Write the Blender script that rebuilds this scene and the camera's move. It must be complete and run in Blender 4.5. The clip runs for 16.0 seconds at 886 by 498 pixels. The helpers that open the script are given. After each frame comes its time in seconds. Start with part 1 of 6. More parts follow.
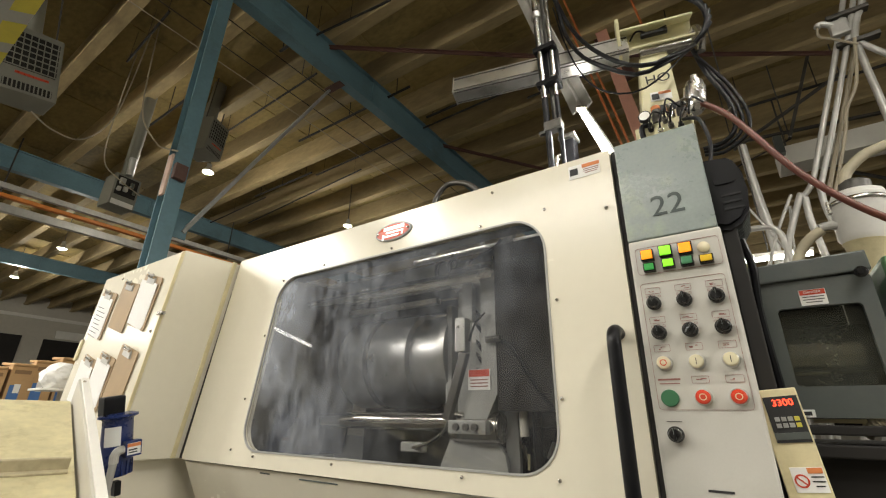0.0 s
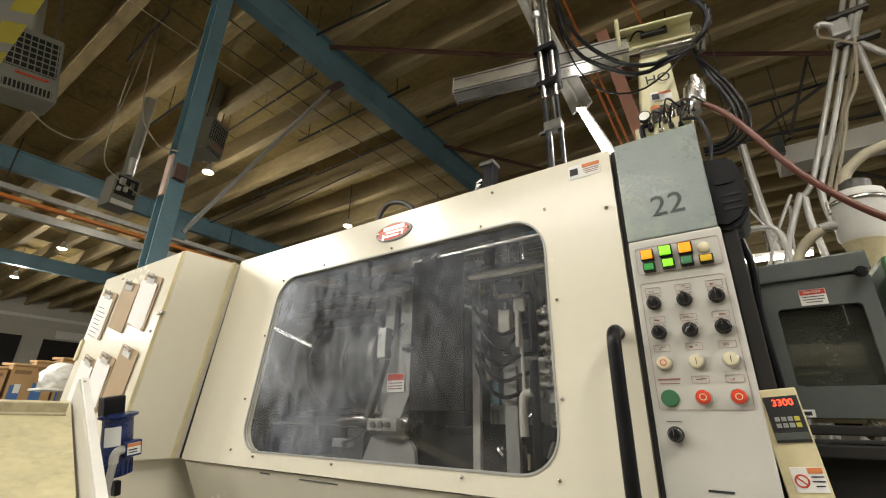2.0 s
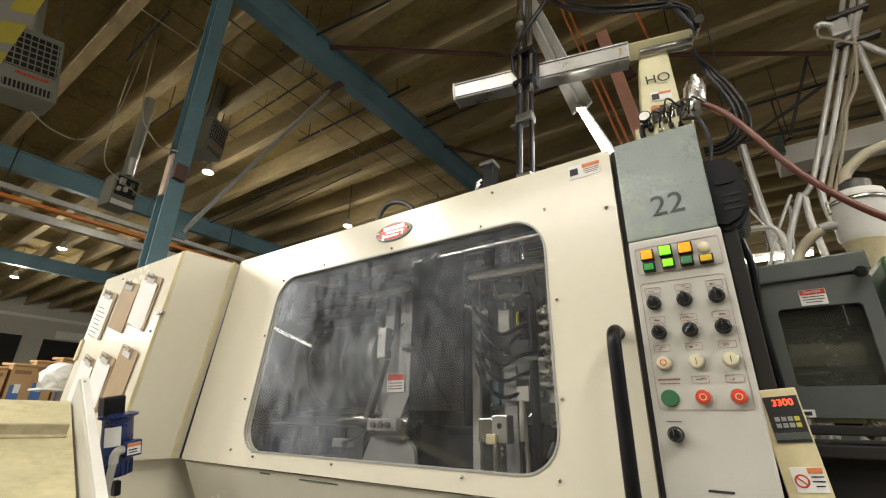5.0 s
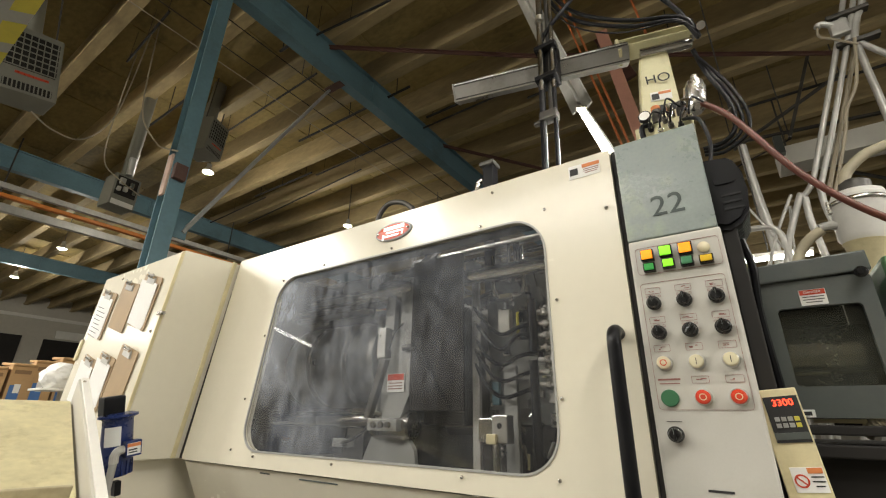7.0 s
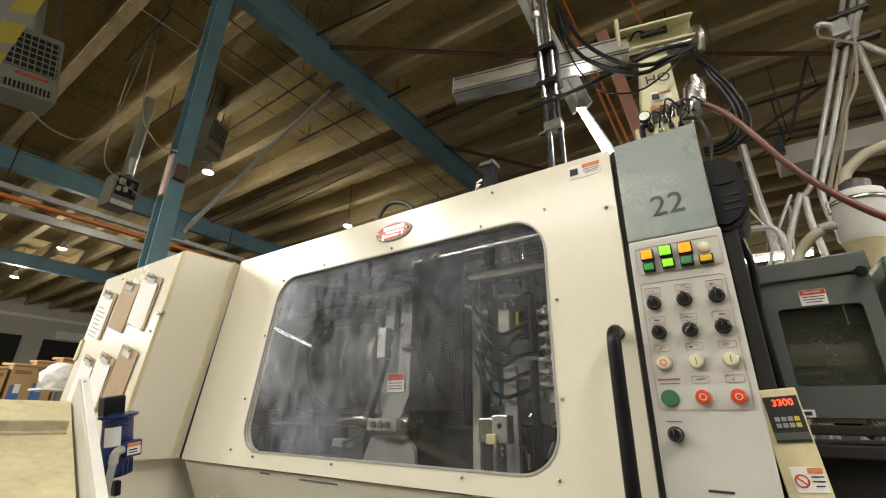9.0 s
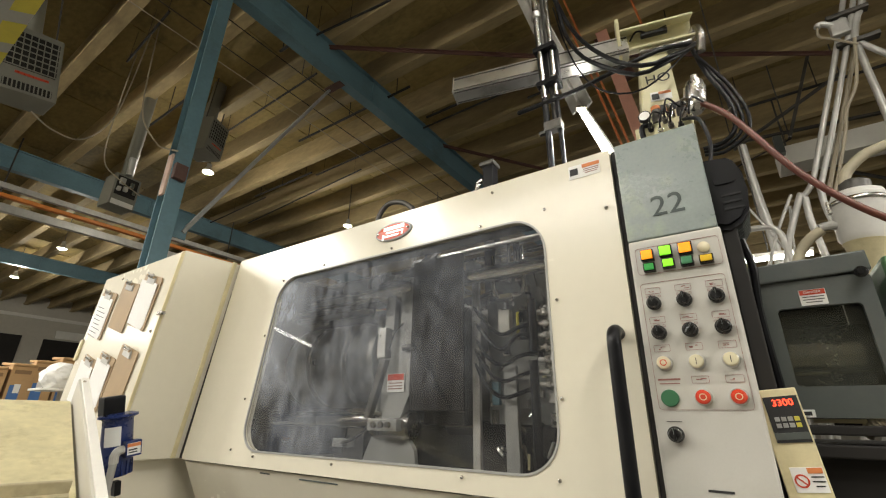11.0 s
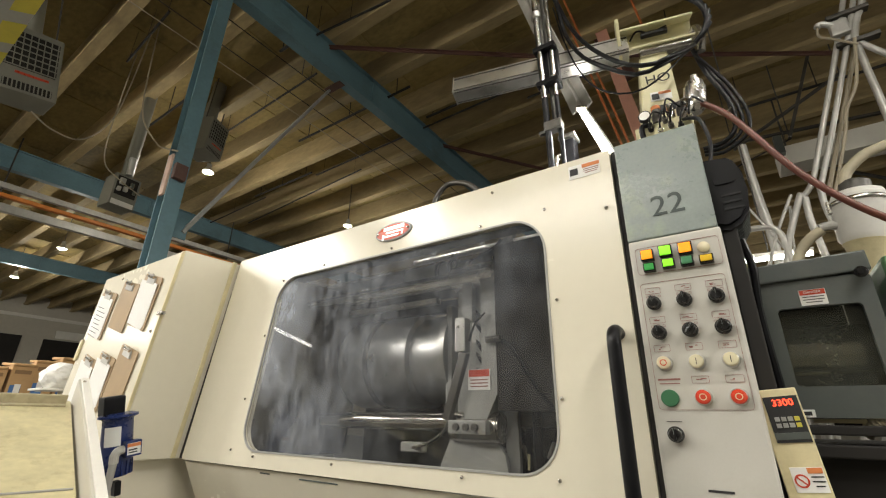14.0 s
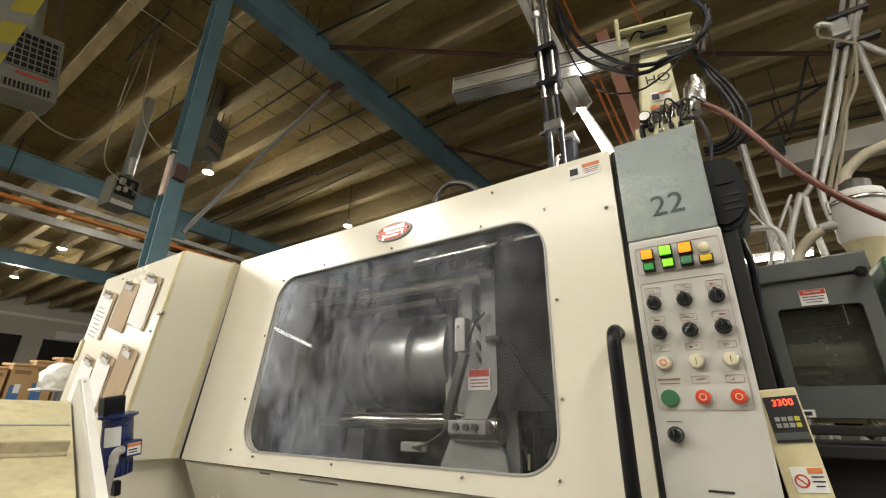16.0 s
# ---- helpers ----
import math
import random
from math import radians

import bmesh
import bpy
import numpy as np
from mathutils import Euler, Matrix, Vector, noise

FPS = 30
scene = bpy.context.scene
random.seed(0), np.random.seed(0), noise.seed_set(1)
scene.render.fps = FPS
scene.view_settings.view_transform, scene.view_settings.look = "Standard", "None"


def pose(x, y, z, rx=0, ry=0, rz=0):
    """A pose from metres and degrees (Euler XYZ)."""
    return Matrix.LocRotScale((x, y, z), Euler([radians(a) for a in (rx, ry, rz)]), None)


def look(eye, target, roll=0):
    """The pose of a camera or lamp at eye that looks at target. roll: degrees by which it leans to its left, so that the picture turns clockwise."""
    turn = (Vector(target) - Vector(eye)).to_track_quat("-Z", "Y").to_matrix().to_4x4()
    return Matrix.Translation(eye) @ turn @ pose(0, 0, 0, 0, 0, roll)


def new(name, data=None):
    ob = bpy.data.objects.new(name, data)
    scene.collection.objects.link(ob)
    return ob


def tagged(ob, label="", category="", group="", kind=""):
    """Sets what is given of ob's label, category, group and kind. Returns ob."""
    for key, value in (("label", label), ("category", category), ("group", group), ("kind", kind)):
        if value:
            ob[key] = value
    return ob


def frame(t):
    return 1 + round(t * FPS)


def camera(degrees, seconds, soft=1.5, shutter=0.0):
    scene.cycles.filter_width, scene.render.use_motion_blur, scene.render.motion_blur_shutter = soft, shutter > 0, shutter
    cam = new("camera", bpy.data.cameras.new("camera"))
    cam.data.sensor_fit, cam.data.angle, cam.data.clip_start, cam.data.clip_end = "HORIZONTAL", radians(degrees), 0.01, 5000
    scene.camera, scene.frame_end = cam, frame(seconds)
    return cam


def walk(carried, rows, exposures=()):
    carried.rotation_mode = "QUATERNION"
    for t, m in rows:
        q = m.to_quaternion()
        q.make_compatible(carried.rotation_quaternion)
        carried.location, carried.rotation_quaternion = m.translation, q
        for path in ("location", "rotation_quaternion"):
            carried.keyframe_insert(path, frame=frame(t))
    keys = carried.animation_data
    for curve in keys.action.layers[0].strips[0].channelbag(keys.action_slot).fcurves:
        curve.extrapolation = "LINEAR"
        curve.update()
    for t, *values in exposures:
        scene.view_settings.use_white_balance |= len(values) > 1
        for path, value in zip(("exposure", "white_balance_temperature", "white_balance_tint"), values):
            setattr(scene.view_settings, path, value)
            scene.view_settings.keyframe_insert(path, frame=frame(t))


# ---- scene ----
EYE = Vector((0.0, -1.15, 1.25))
cam = camera(91.05, 16.0, soft=1.15)
CAM_POSE = look(EYE, EYE + Vector((-0.52742, 0.76885, 0.36152)), 0.851)
walk(cam, [(0, CAM_POSE), (16.0, CAM_POSE)])

# ---- light ----
world = bpy.data.worlds.new("hall_air")
scene.world = world
world.use_nodes = True
world.node_tree.nodes["Background"].inputs[0].default_value = (1.0, 0.86, 0.66, 1)
world.node_tree.nodes["Background"].inputs[1].default_value = 0.008
scene.view_settings.exposure = 0.0


def area(name, m, sx, sy, watts, color=(1.0, 0.965, 0.905), spread=180):
    d = bpy.data.lights.new(name, "AREA")
    d.shape, d.size, d.size_y, d.energy, d.color = "RECTANGLE", sx, sy, watts, color
    d.spread = radians(spread)
    ob = new(name, d)
    ob.matrix_world = m
    return ob


# ---- materials ----
def mat(name, color, rough=0.5, metal=0.0, var=0.12, scale=6.0, fine=60.0, bump=0.0, spec=0.5, dirt_glint=None, dirt_glint_amount=0.3, dirt_glint_scale=2.0, coat=0.0, isl=False, stretch=(1, 1, 1)):
    """Painted or bare surface with variation at two scales, stains or painted glints, and fine relief."""
    m = bpy.data.materials.new(name)
    m.use_nodes = True
    nt = m.node_tree
    n, l = nt.nodes, nt.links
    b = n["Principled BSDF"]
    b.inputs["Metallic"].default_value = metal
    b.inputs["Specular IOR Level"].default_value = spec
    b.inputs["Coat Weight"].default_value = coat
    co = n.new("ShaderNodeTexCoord")
    mp = n.new("ShaderNodeMapping")
    mp.inputs["Scale"].default_value = stretch
    l.new(co.outputs["Object"], mp.inputs[0])
    a = n.new("ShaderNodeTexNoise")
    a.inputs["Scale"].default_value, a.inputs["Detail"].default_value = scale, 6
    c = n.new("ShaderNodeTexNoise")
    c.inputs["Scale"].default_value, c.inputs["Detail"].default_value = fine, 3
    l.new(mp.outputs[0], a.inputs[0]), l.new(mp.outputs[0], c.inputs[0])
    mix = n.new("ShaderNodeMath")
    mix.operation = "MULTIPLY_ADD"
    l.new(c.outputs[0], mix.inputs[0])
    mix.inputs[1].default_value = 0.45
    l.new(a.outputs[0], mix.inputs[2])
    ramp = n.new("ShaderNodeMapRange")
    l.new(mix.outputs[0], ramp.inputs[0])
    ramp.inputs[1].default_value, ramp.inputs[2].default_value = 0.45, 1.0
    ramp.inputs[3].default_value, ramp.inputs[4].default_value = 1 - var, 1 + var
    hsv = n.new("ShaderNodeHueSaturation")
    hsv.inputs["Color"].default_value = (*color, 1)
    l.new(ramp.outputs[0], hsv.inputs["Value"])
    out = hsv.outputs[0]
    if isl:
        gi = n.new("ShaderNodeObjectInfo")
        h2 = n.new("ShaderNodeHueSaturation")
        r2 = n.new("ShaderNodeMapRange")
        l.new(gi.outputs["Random"], r2.inputs[0])
        r2.inputs[3].default_value, r2.inputs[4].default_value = 0.8, 1.2
        l.new(r2.outputs[0], h2.inputs["Value"])
        l.new(out, h2.inputs["Color"])
        out = h2.outputs[0]
    if dirt_glint:
        d = n.new("ShaderNodeTexNoise")
        d.inputs["Scale"].default_value, d.inputs["Detail"].default_value, d.inputs["Roughness"].default_value = dirt_glint_scale, 9, 0.7
        l.new(mp.outputs[0], d.inputs[0])
        dr = n.new("ShaderNodeMapRange")
        l.new(d.outputs[0], dr.inputs[0])
        dr.inputs[1].default_value, dr.inputs[2].default_value = 0.52, 0.72
        dr.inputs[4].default_value = dirt_glint_amount
        mx = n.new("ShaderNodeMix")
        mx.data_type = "RGBA"
        l.new(dr.outputs[0], mx.inputs["Factor"])
        l.new(out, mx.inputs[6])
        mx.inputs[7].default_value = (*dirt_glint, 1)
        out = mx.outputs[2]
    l.new(out, b.inputs["Base Color"])
    rr = n.new("ShaderNodeMapRange")
    l.new(mix.outputs[0], rr.inputs[0])
    rr.inputs[1].default_value, rr.inputs[2].default_value = 0.45, 1.0
    rr.inputs[3].default_value, rr.inputs[4].default_value = max(0.02, rough - 0.08), min(1, rough + 0.08)
    l.new(rr.outputs[0], b.inputs["Roughness"])
    if bump:
        bp = n.new("ShaderNodeBump")
        bp.inputs["Strength"].default_value, bp.inputs["Distance"].default_value = bump, 0.004
        l.new(mix.outputs[0], bp.inputs["Height"])
        l.new(bp.outputs[0], b.inputs["Normal"])
    return m


def glow(name, color, strength):
    m = bpy.data.materials.new(name)
    m.use_nodes = True
    b = m.node_tree.nodes["Principled BSDF"]
    b.inputs["Base Color"].default_value = (*color, 1)
    b.inputs["Roughness"].default_value = 0.25
    b.inputs["Emission Color"].default_value = (*color, 1)
    b.inputs["Emission Strength"].default_value = strength
    return m


CREAM = mat("cream_enamel", (0.74, 0.695, 0.56), 0.22, var=0.03, scale=1.3, fine=30, bump=0.0, dirt_glint=(0.50, 0.42, 0.27), dirt_glint_amount=0.07, dirt_glint_scale=1.1)
CREAM_OLD = mat("yellowed_cream_enamel", (0.68, 0.60, 0.36), 0.38, var=0.10, scale=9, fine=120, bump=0.05, dirt_glint=(0.30, 0.24, 0.12), dirt_glint_amount=0.35, dirt_glint_scale=7)
EDGE_YELLOW = mat("yellowed_edge_paint", (0.66, 0.58, 0.34), 0.42, var=0.12, scale=14)
PANEL_WHITE = mat("grey_white_panel_paint", (0.53, 0.515, 0.46), 0.42, var=0.04, scale=5, fine=200, bump=0.04, dirt_glint=(0.35, 0.31, 0.25), dirt_glint_amount=0.14, dirt_glint_scale=14)
# yellow-green flecks paint the speckled highlight into the plate colour
PLATE_GREY = mat("grey_green_glint_paint", (0.225, 0.262, 0.245), 0.30, var=0.16, scale=9, fine=110, bump=0.30, dirt_glint=(0.40, 0.46, 0.26), dirt_glint_amount=0.6, dirt_glint_scale=3.5)
GUARD_GREY = mat("dark_grey_enamel", (0.085, 0.095, 0.088), 0.36, var=0.10, scale=5, fine=120, bump=0.05, dirt_glint=(0.16, 0.15, 0.12), dirt_glint_amount=0.3, dirt_glint_scale=5)
BLACK = mat("black_rubber", (0.007, 0.007, 0.008), 0.36, var=0.25, scale=20, spec=0.22)
BLACK_MATT = mat("black_soft_seal", (0.018, 0.016, 0.014), 0.75, var=0.2, scale=15)
KNOB = mat("black_phenolic", (0.012, 0.012, 0.012), 0.22, var=0.2, scale=30)
SEAL = mat("grey_window_seal", (0.34, 0.335, 0.31), 0.55, var=0.1, scale=20)
STEEL = mat("worn_bright_steel", (0.55, 0.53, 0.49), 0.24, 1.0, var=0.15, scale=8, fine=90, dirt_glint=(0.16, 0.13, 0.09), dirt_glint_amount=0.5, dirt_glint_scale=8)
ROD_CHROME = mat("dull_oiled_chrome", (0.36, 0.35, 0.33), 0.22, 1.0, var=0.2, scale=9)
PISTON = mat("satin_worn_steel", (0.42, 0.415, 0.40), 0.34, 0.8, var=0.18, scale=5, fine=40, dirt_glint=(0.25, 0.22, 0.18), dirt_glint_amount=0.4, dirt_glint_scale=5)
CHROME = mat("hard_chrome", (0.75, 0.74, 0.71), 0.13, 1.0, var=0.08, scale=12)
ALU = mat("anodised_aluminium", (0.62, 0.61, 0.58), 0.32, 1.0, var=0.08, scale=7, fine=120, dirt_glint=(0.2, 0.18, 0.14), dirt_glint_amount=0.35, dirt_glint_scale=12)
DARK_STEEL = mat("oily_dark_steel", (0.10, 0.095, 0.085), 0.45, 0.6, var=0.3, scale=9, dirt_glint=(0.05, 0.04, 0.03), dirt_glint_amount=0.5, dirt_glint_scale=6)
CAST = mat("grey_painted_casting", (0.30, 0.30, 0.28), 0.48, var=0.15, scale=8, bump=0.2, dirt_glint=(0.06, 0.05, 0.04), dirt_glint_amount=0.55, dirt_glint_scale=6)
# near-black base that puts the shade of enclosed spaces into the colour
INNER = mat("grimy_shade_black", (0.030, 0.028, 0.026), 0.75, var=0.12, scale=2, fine=14, spec=0.12, dirt_glint=(0.03, 0.025, 0.02), dirt_glint_amount=0.6, dirt_glint_scale=5)
GALV = mat("galvanised_pipe", (0.47, 0.46, 0.425), 0.38, 0.25, var=0.15, scale=14, fine=80, dirt_glint=(0.28, 0.25, 0.2), dirt_glint_amount=0.4, dirt_glint_scale=10)
BLUE_STEEL = mat("blue_structural_paint", (0.105, 0.190, 0.225), 0.45, var=0.16, scale=2.5, fine=30, bump=0.08, dirt_glint=(0.05, 0.06, 0.06), dirt_glint_amount=0.5, dirt_glint_scale=1.6)
RUST_STEEL = mat("red_oxide_steel", (0.085, 0.036, 0.026), 0.6, var=0.25, scale=5, dirt_glint=(0.10, 0.08, 0.06), dirt_glint_amount=0.4)
PINK_STEEL = mat("faded_pink_primer", (0.52, 0.26, 0.19), 0.6, var=0.15, scale=4)
ORANGE_PIPE = mat("orange_pipe_paint", (0.42, 0.12, 0.03), 0.5, var=0.2, scale=8)
DECK = mat("weathered_roof_deck", (0.275, 0.205, 0.076), 0.85, var=0.5, scale=2.2, fine=18, bump=0.4, dirt_glint=(0.075, 0.06, 0.028), dirt_glint_amount=0.75, dirt_glint_scale=1.1, stretch=(0.5, 1, 1))
JOIST = mat("pale_roof_joist", (0.37, 0.285, 0.145), 0.8, var=0.35, scale=2.4, fine=22, bump=0.3, dirt_glint=(0.14, 0.11, 0.06), dirt_glint_amount=0.6, dirt_glint_scale=1.0, isl=True, stretch=(0.3, 1, 1))
CONCRETE = mat("floor_concrete", (0.12, 0.112, 0.095), 0.5, var=0.15, scale=1.2, fine=20, dirt_glint=(0.10, 0.09, 0.07), dirt_glint_amount=0.5, dirt_glint_scale=0.8)
BLOCKWALL = mat("painted_block_wall", (0.50, 0.47, 0.40), 0.7, var=0.12, scale=0.6, fine=8, dirt_glint=(0.28, 0.25, 0.2), dirt_glint_amount=0.4, dirt_glint_scale=0.5)
WHITE = mat("white_paint", (0.74, 0.72, 0.66), 0.45, var=0.06, scale=6)
PAPER = mat("white_paper", (0.78, 0.77, 0.73), 0.75, var=0.04, scale=9)
BROWN_BOARD = mat("brown_hardboard", (0.37, 0.265, 0.15), 0.6, var=0.12, scale=12, fine=180)
CARD = mat("corrugated_cardboard", (0.44, 0.27, 0.12), 0.75, var=0.10, scale=7, fine=90)
CARD_DARK = mat("shaded_box_inside", (0.22, 0.13, 0.06), 0.8, var=0.1, scale=7)
BLUE_PRINT = mat("blue_box_print", (0.05, 0.14, 0.36), 0.6, var=0.1, scale=9)
BELT = mat("stained_cream_belt", (0.56, 0.50, 0.30), 0.48, var=0.24, scale=6, fine=40, bump=0.15, dirt_glint=(0.28, 0.22, 0.11), dirt_glint_amount=0.7, dirt_glint_scale=9)
BELT_DARK = mat("grimy_belt_cleat", (0.42, 0.37, 0.24), 0.5, var=0.25, scale=9, dirt_glint=(0.16, 0.12, 0.07), dirt_glint_amount=0.6, dirt_glint_scale=12)
RAIL_GREY = mat("light_grey_rail_paint", (0.50, 0.48, 0.42), 0.45, var=0.06, scale=8)
BLUE_MOTOR = mat("navy_motor_paint", (0.016, 0.03, 0.12), 0.28, var=0.2, scale=10, fine=90)
RED_HOSE = mat("red_rubber_hose", (0.12, 0.032, 0.018), 0.4, var=0.15, scale=12)
RED = mat("red_cap", (0.60, 0.05, 0.02), 0.3, var=0.08, scale=20)
BADGE_RED = mat("red_badge_enamel", (0.52, 0.06, 0.025), 0.3, var=0.08, scale=20)
GREEN_CAP = mat("dark_green_cap", (0.05, 0.17, 0.08), 0.35, var=0.06, scale=20)
IVORY = mat("ivory_cap", (0.68, 0.62, 0.42), 0.3, var=0.04, scale=20)
INK = mat("black_ink", (0.02, 0.02, 0.02), 0.6)
INK_BROWN = mat("brown_print", (0.28, 0.12, 0.10), 0.6)
INK_STENCIL = mat("dark_stencil_paint", (0.05, 0.065, 0.06), 0.6, var=0.3, scale=40)
ORANGE_STK = mat("orange_sticker", (0.60, 0.20, 0.06), 0.5)
YELLOW = mat("yellow_tape", (0.55, 0.48, 0.06), 0.6, var=0.1, scale=5)
GREY_TAPE = mat("grey_tape", (0.36, 0.36, 0.33), 0.6, var=0.1, scale=5)
HEATER = mat("heater_grey_green", (0.205, 0.20, 0.162), 0.5, var=0.12, scale=4)
BEIGE_HOSE = mat("beige_ribbed_hose", (0.45, 0.40, 0.28), 0.5, var=0.1, scale=12)
CABLE_TAN = mat("tan_cable", (0.36, 0.31, 0.22), 0.6)
BODY_CREAM = mat("cream_robot_enamel", (0.60, 0.56, 0.34), 0.34, var=0.06, scale=10, dirt_glint=(0.28, 0.23, 0.13), dirt_glint_amount=0.3, dirt_glint_scale=16)
RAIL_ORANGE = mat("orange_rail_paint", (0.62, 0.20, 0.03), 0.5, var=0.15, scale=6)
FADED = mat("faded_primer_patch", (0.50, 0.36, 0.28), 0.6, var=0.2, scale=12)
TUBE = glow("fluorescent_tube", (1.0, 0.96, 0.86), 14)
HID = glow("highbay_lens", (0.95, 1.0, 0.80), 12)
LED_RED = glow("red_led_segment", (1.0, 0.05, 0.02), 5)
LIT_ORANGE = glow("lit_orange_lens", (1.0, 0.30, 0.01), 0.75)
LIT_GREEN = glow("lit_green_lens", (0.25, 0.85, 0.03), 0.65)
DIM_GREEN = glow("dim_green_lens", (0.04, 0.30, 0.06), 0.18)
# unlit lens, given a faint glow to lift its colour
DIM_GREEN2 = glow("unlit_green_lens_faint_glow", (0.06, 0.22, 0.10), 0.05)
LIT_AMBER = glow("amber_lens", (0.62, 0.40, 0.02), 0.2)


def glass(name, tint, haze, streak=(1, 1, 1), rough=0.02, hazecol=(0.5, 0.5, 0.48), haze_fade=(0.0, 1.0, 1.0, 1.0)):
    """Clear sheet: glass mixed with a thin grey film for smears and painted light haze."""
    m = bpy.data.materials.new(name)
    m.use_nodes = True
    n, l = m.node_tree.nodes, m.node_tree.links
    out = n["Material Output"]
    n.remove(n["Principled BSDF"])
    tr, gl, df = n.new("ShaderNodeBsdfTransparent"), n.new("ShaderNodeBsdfGlossy"), n.new("ShaderNodeBsdfDiffuse")
    tr.inputs[0].default_value = (*tint, 1)
    gl.inputs["Roughness"].default_value = rough
    df.inputs[0].default_value = (*hazecol, 1)
    lw = n.new("ShaderNodeLayerWeight")
    pw, fr = n.new("ShaderNodeMath"), n.new("ShaderNodeMath")
    pw.operation, fr.operation = "POWER", "MULTIPLY_ADD"
    l.new(lw.outputs["Facing"], pw.inputs[0])
    pw.inputs[1].default_value, fr.inputs[1].default_value, fr.inputs[2].default_value = 5.0, 0.95, 0.04
    l.new(pw.outputs[0], fr.inputs[0])
    m1, m2 = n.new("ShaderNodeMixShader"), n.new("ShaderNodeMixShader")
    l.new(fr.outputs[0], m1.inputs[0]), l.new(tr.outputs[0], m1.inputs[1]), l.new(gl.outputs[0], m1.inputs[2])
    co, mp, t1, t2 = n.new("ShaderNodeTexCoord"), n.new("ShaderNodeMapping"), n.new("ShaderNodeTexNoise"), n.new("ShaderNodeTexNoise")
    mp.inputs["Scale"].default_value = streak
    mp.inputs["Rotation"].default_value = (0, 0.32, 0)
    l.new(co.outputs["Object"], mp.inputs[0])
    l.new(mp.outputs[0], t1.inputs[0]), l.new(co.outputs["Object"], t2.inputs[0])
    t1.inputs["Scale"].default_value, t1.inputs["Detail"].default_value, t1.inputs["Roughness"].default_value = 8, 13, 0.80
    t2.inputs["Scale"].default_value, t2.inputs["Detail"].default_value = 2.6, 6
    mu = n.new("ShaderNodeMath")
    mu.operation = "MULTIPLY"
    l.new(t1.outputs[0], mu.inputs[0]), l.new(t2.outputs[0], mu.inputs[1])
    mr = n.new("ShaderNodeMapRange")
    mr.inputs[1].default_value, mr.inputs[2].default_value = 0.17, 0.42
    mr.inputs[3].default_value, mr.inputs[4].default_value = haze[0], haze[1]
    l.new(mu.outputs[0], mr.inputs[0])
    # painted light haze fades towards one lower corner; fine pale specks
    sx, gx = n.new("ShaderNodeSeparateXYZ"), n.new("ShaderNodeMapRange")
    l.new(co.outputs["Object"], sx.inputs[0])
    up = n.new("ShaderNodeMath")
    up.operation = "MULTIPLY_ADD"
    l.new(sx.outputs[2], up.inputs[0])
    up.inputs[1].default_value = -0.9
    across = n.new("ShaderNodeMath")
    across.operation = "ADD"
    l.new(sx.outputs[0], across.inputs[0])
    across.inputs[1].default_value = 2.35
    l.new(across.outputs[0], up.inputs[2])
    l.new(up.outputs[0], gx.inputs[0])
    gx.inputs[1].default_value, gx.inputs[2].default_value, gx.inputs[3].default_value, gx.inputs[4].default_value = haze_fade
    t3, sp, ad, film = n.new("ShaderNodeTexNoise"), n.new("ShaderNodeMapRange"), n.new("ShaderNodeMath"), n.new("ShaderNodeMath")
    t3.inputs["Scale"].default_value, t3.inputs["Detail"].default_value = 70, 4
    l.new(co.outputs["Object"], t3.inputs[0])
    l.new(t3.outputs[0], sp.inputs[0])
    sp.inputs[1].default_value, sp.inputs[2].default_value, sp.inputs[4].default_value = 0.74, 0.80, 0.22
    film.operation, ad.operation = "MULTIPLY", "ADD"
    l.new(mr.outputs[0], film.inputs[0]), l.new(gx.outputs[0], film.inputs[1])
    l.new(film.outputs[0], ad.inputs[0]), l.new(sp.outputs[0], ad.inputs[1])
    l.new(ad.outputs[0], m2.inputs[0]), l.new(m1.outputs[0], m2.inputs[1]), l.new(df.outputs[0], m2.inputs[2])
    l.new(m2.outputs[0], out.inputs[0])
    return m


# smears plus painted haze, strongest upper left where the pane catches light
WINDOW = glass("smeared_hazed_polycarbonate", (0.88, 0.88, 0.88), (0.012, 0.27), (2.4, 1, 1.0), hazecol=(0.62, 0.66, 0.73), haze_fade=(-0.80, 0.45, 1.8, 0.16))
# streaked pale haze paints the glare reflected on this pane
SMOKED = glass("smoked_window", (0.72, 0.72, 0.66), (0.01, 0.09), (1, 1, 3), rough=0.10, hazecol=(0.42, 0.44, 0.36))


# ---- mesh helpers ----
def part(name, bm, material, parent, label="", smooth=False):
    """Links a bmesh as one mesh object under a thing or part."""
    me = bpy.data.meshes.new(name)
    bmesh.ops.recalc_face_normals(bm, faces=bm.faces)
    bm.to_mesh(me)
    bm.free()
    if smooth:
        for p in me.polygons:
            p.use_smooth = True
        me.set_sharp_from_angle(angle=radians(40))
    for mm in (material if isinstance(material, (list, tuple)) else [material]):
        me.materials.append(mm)
    ob = new(name, me)
    ob.parent = parent
    return tagged(ob, label)


def thing(name, label, category, group="", m=None, kind=""):
    ob = new(name)
    ob.empty_display_size = 0.05
    if m is not None:
        ob.matrix_basis = m
    return tagged(ob, label, category, group, kind)


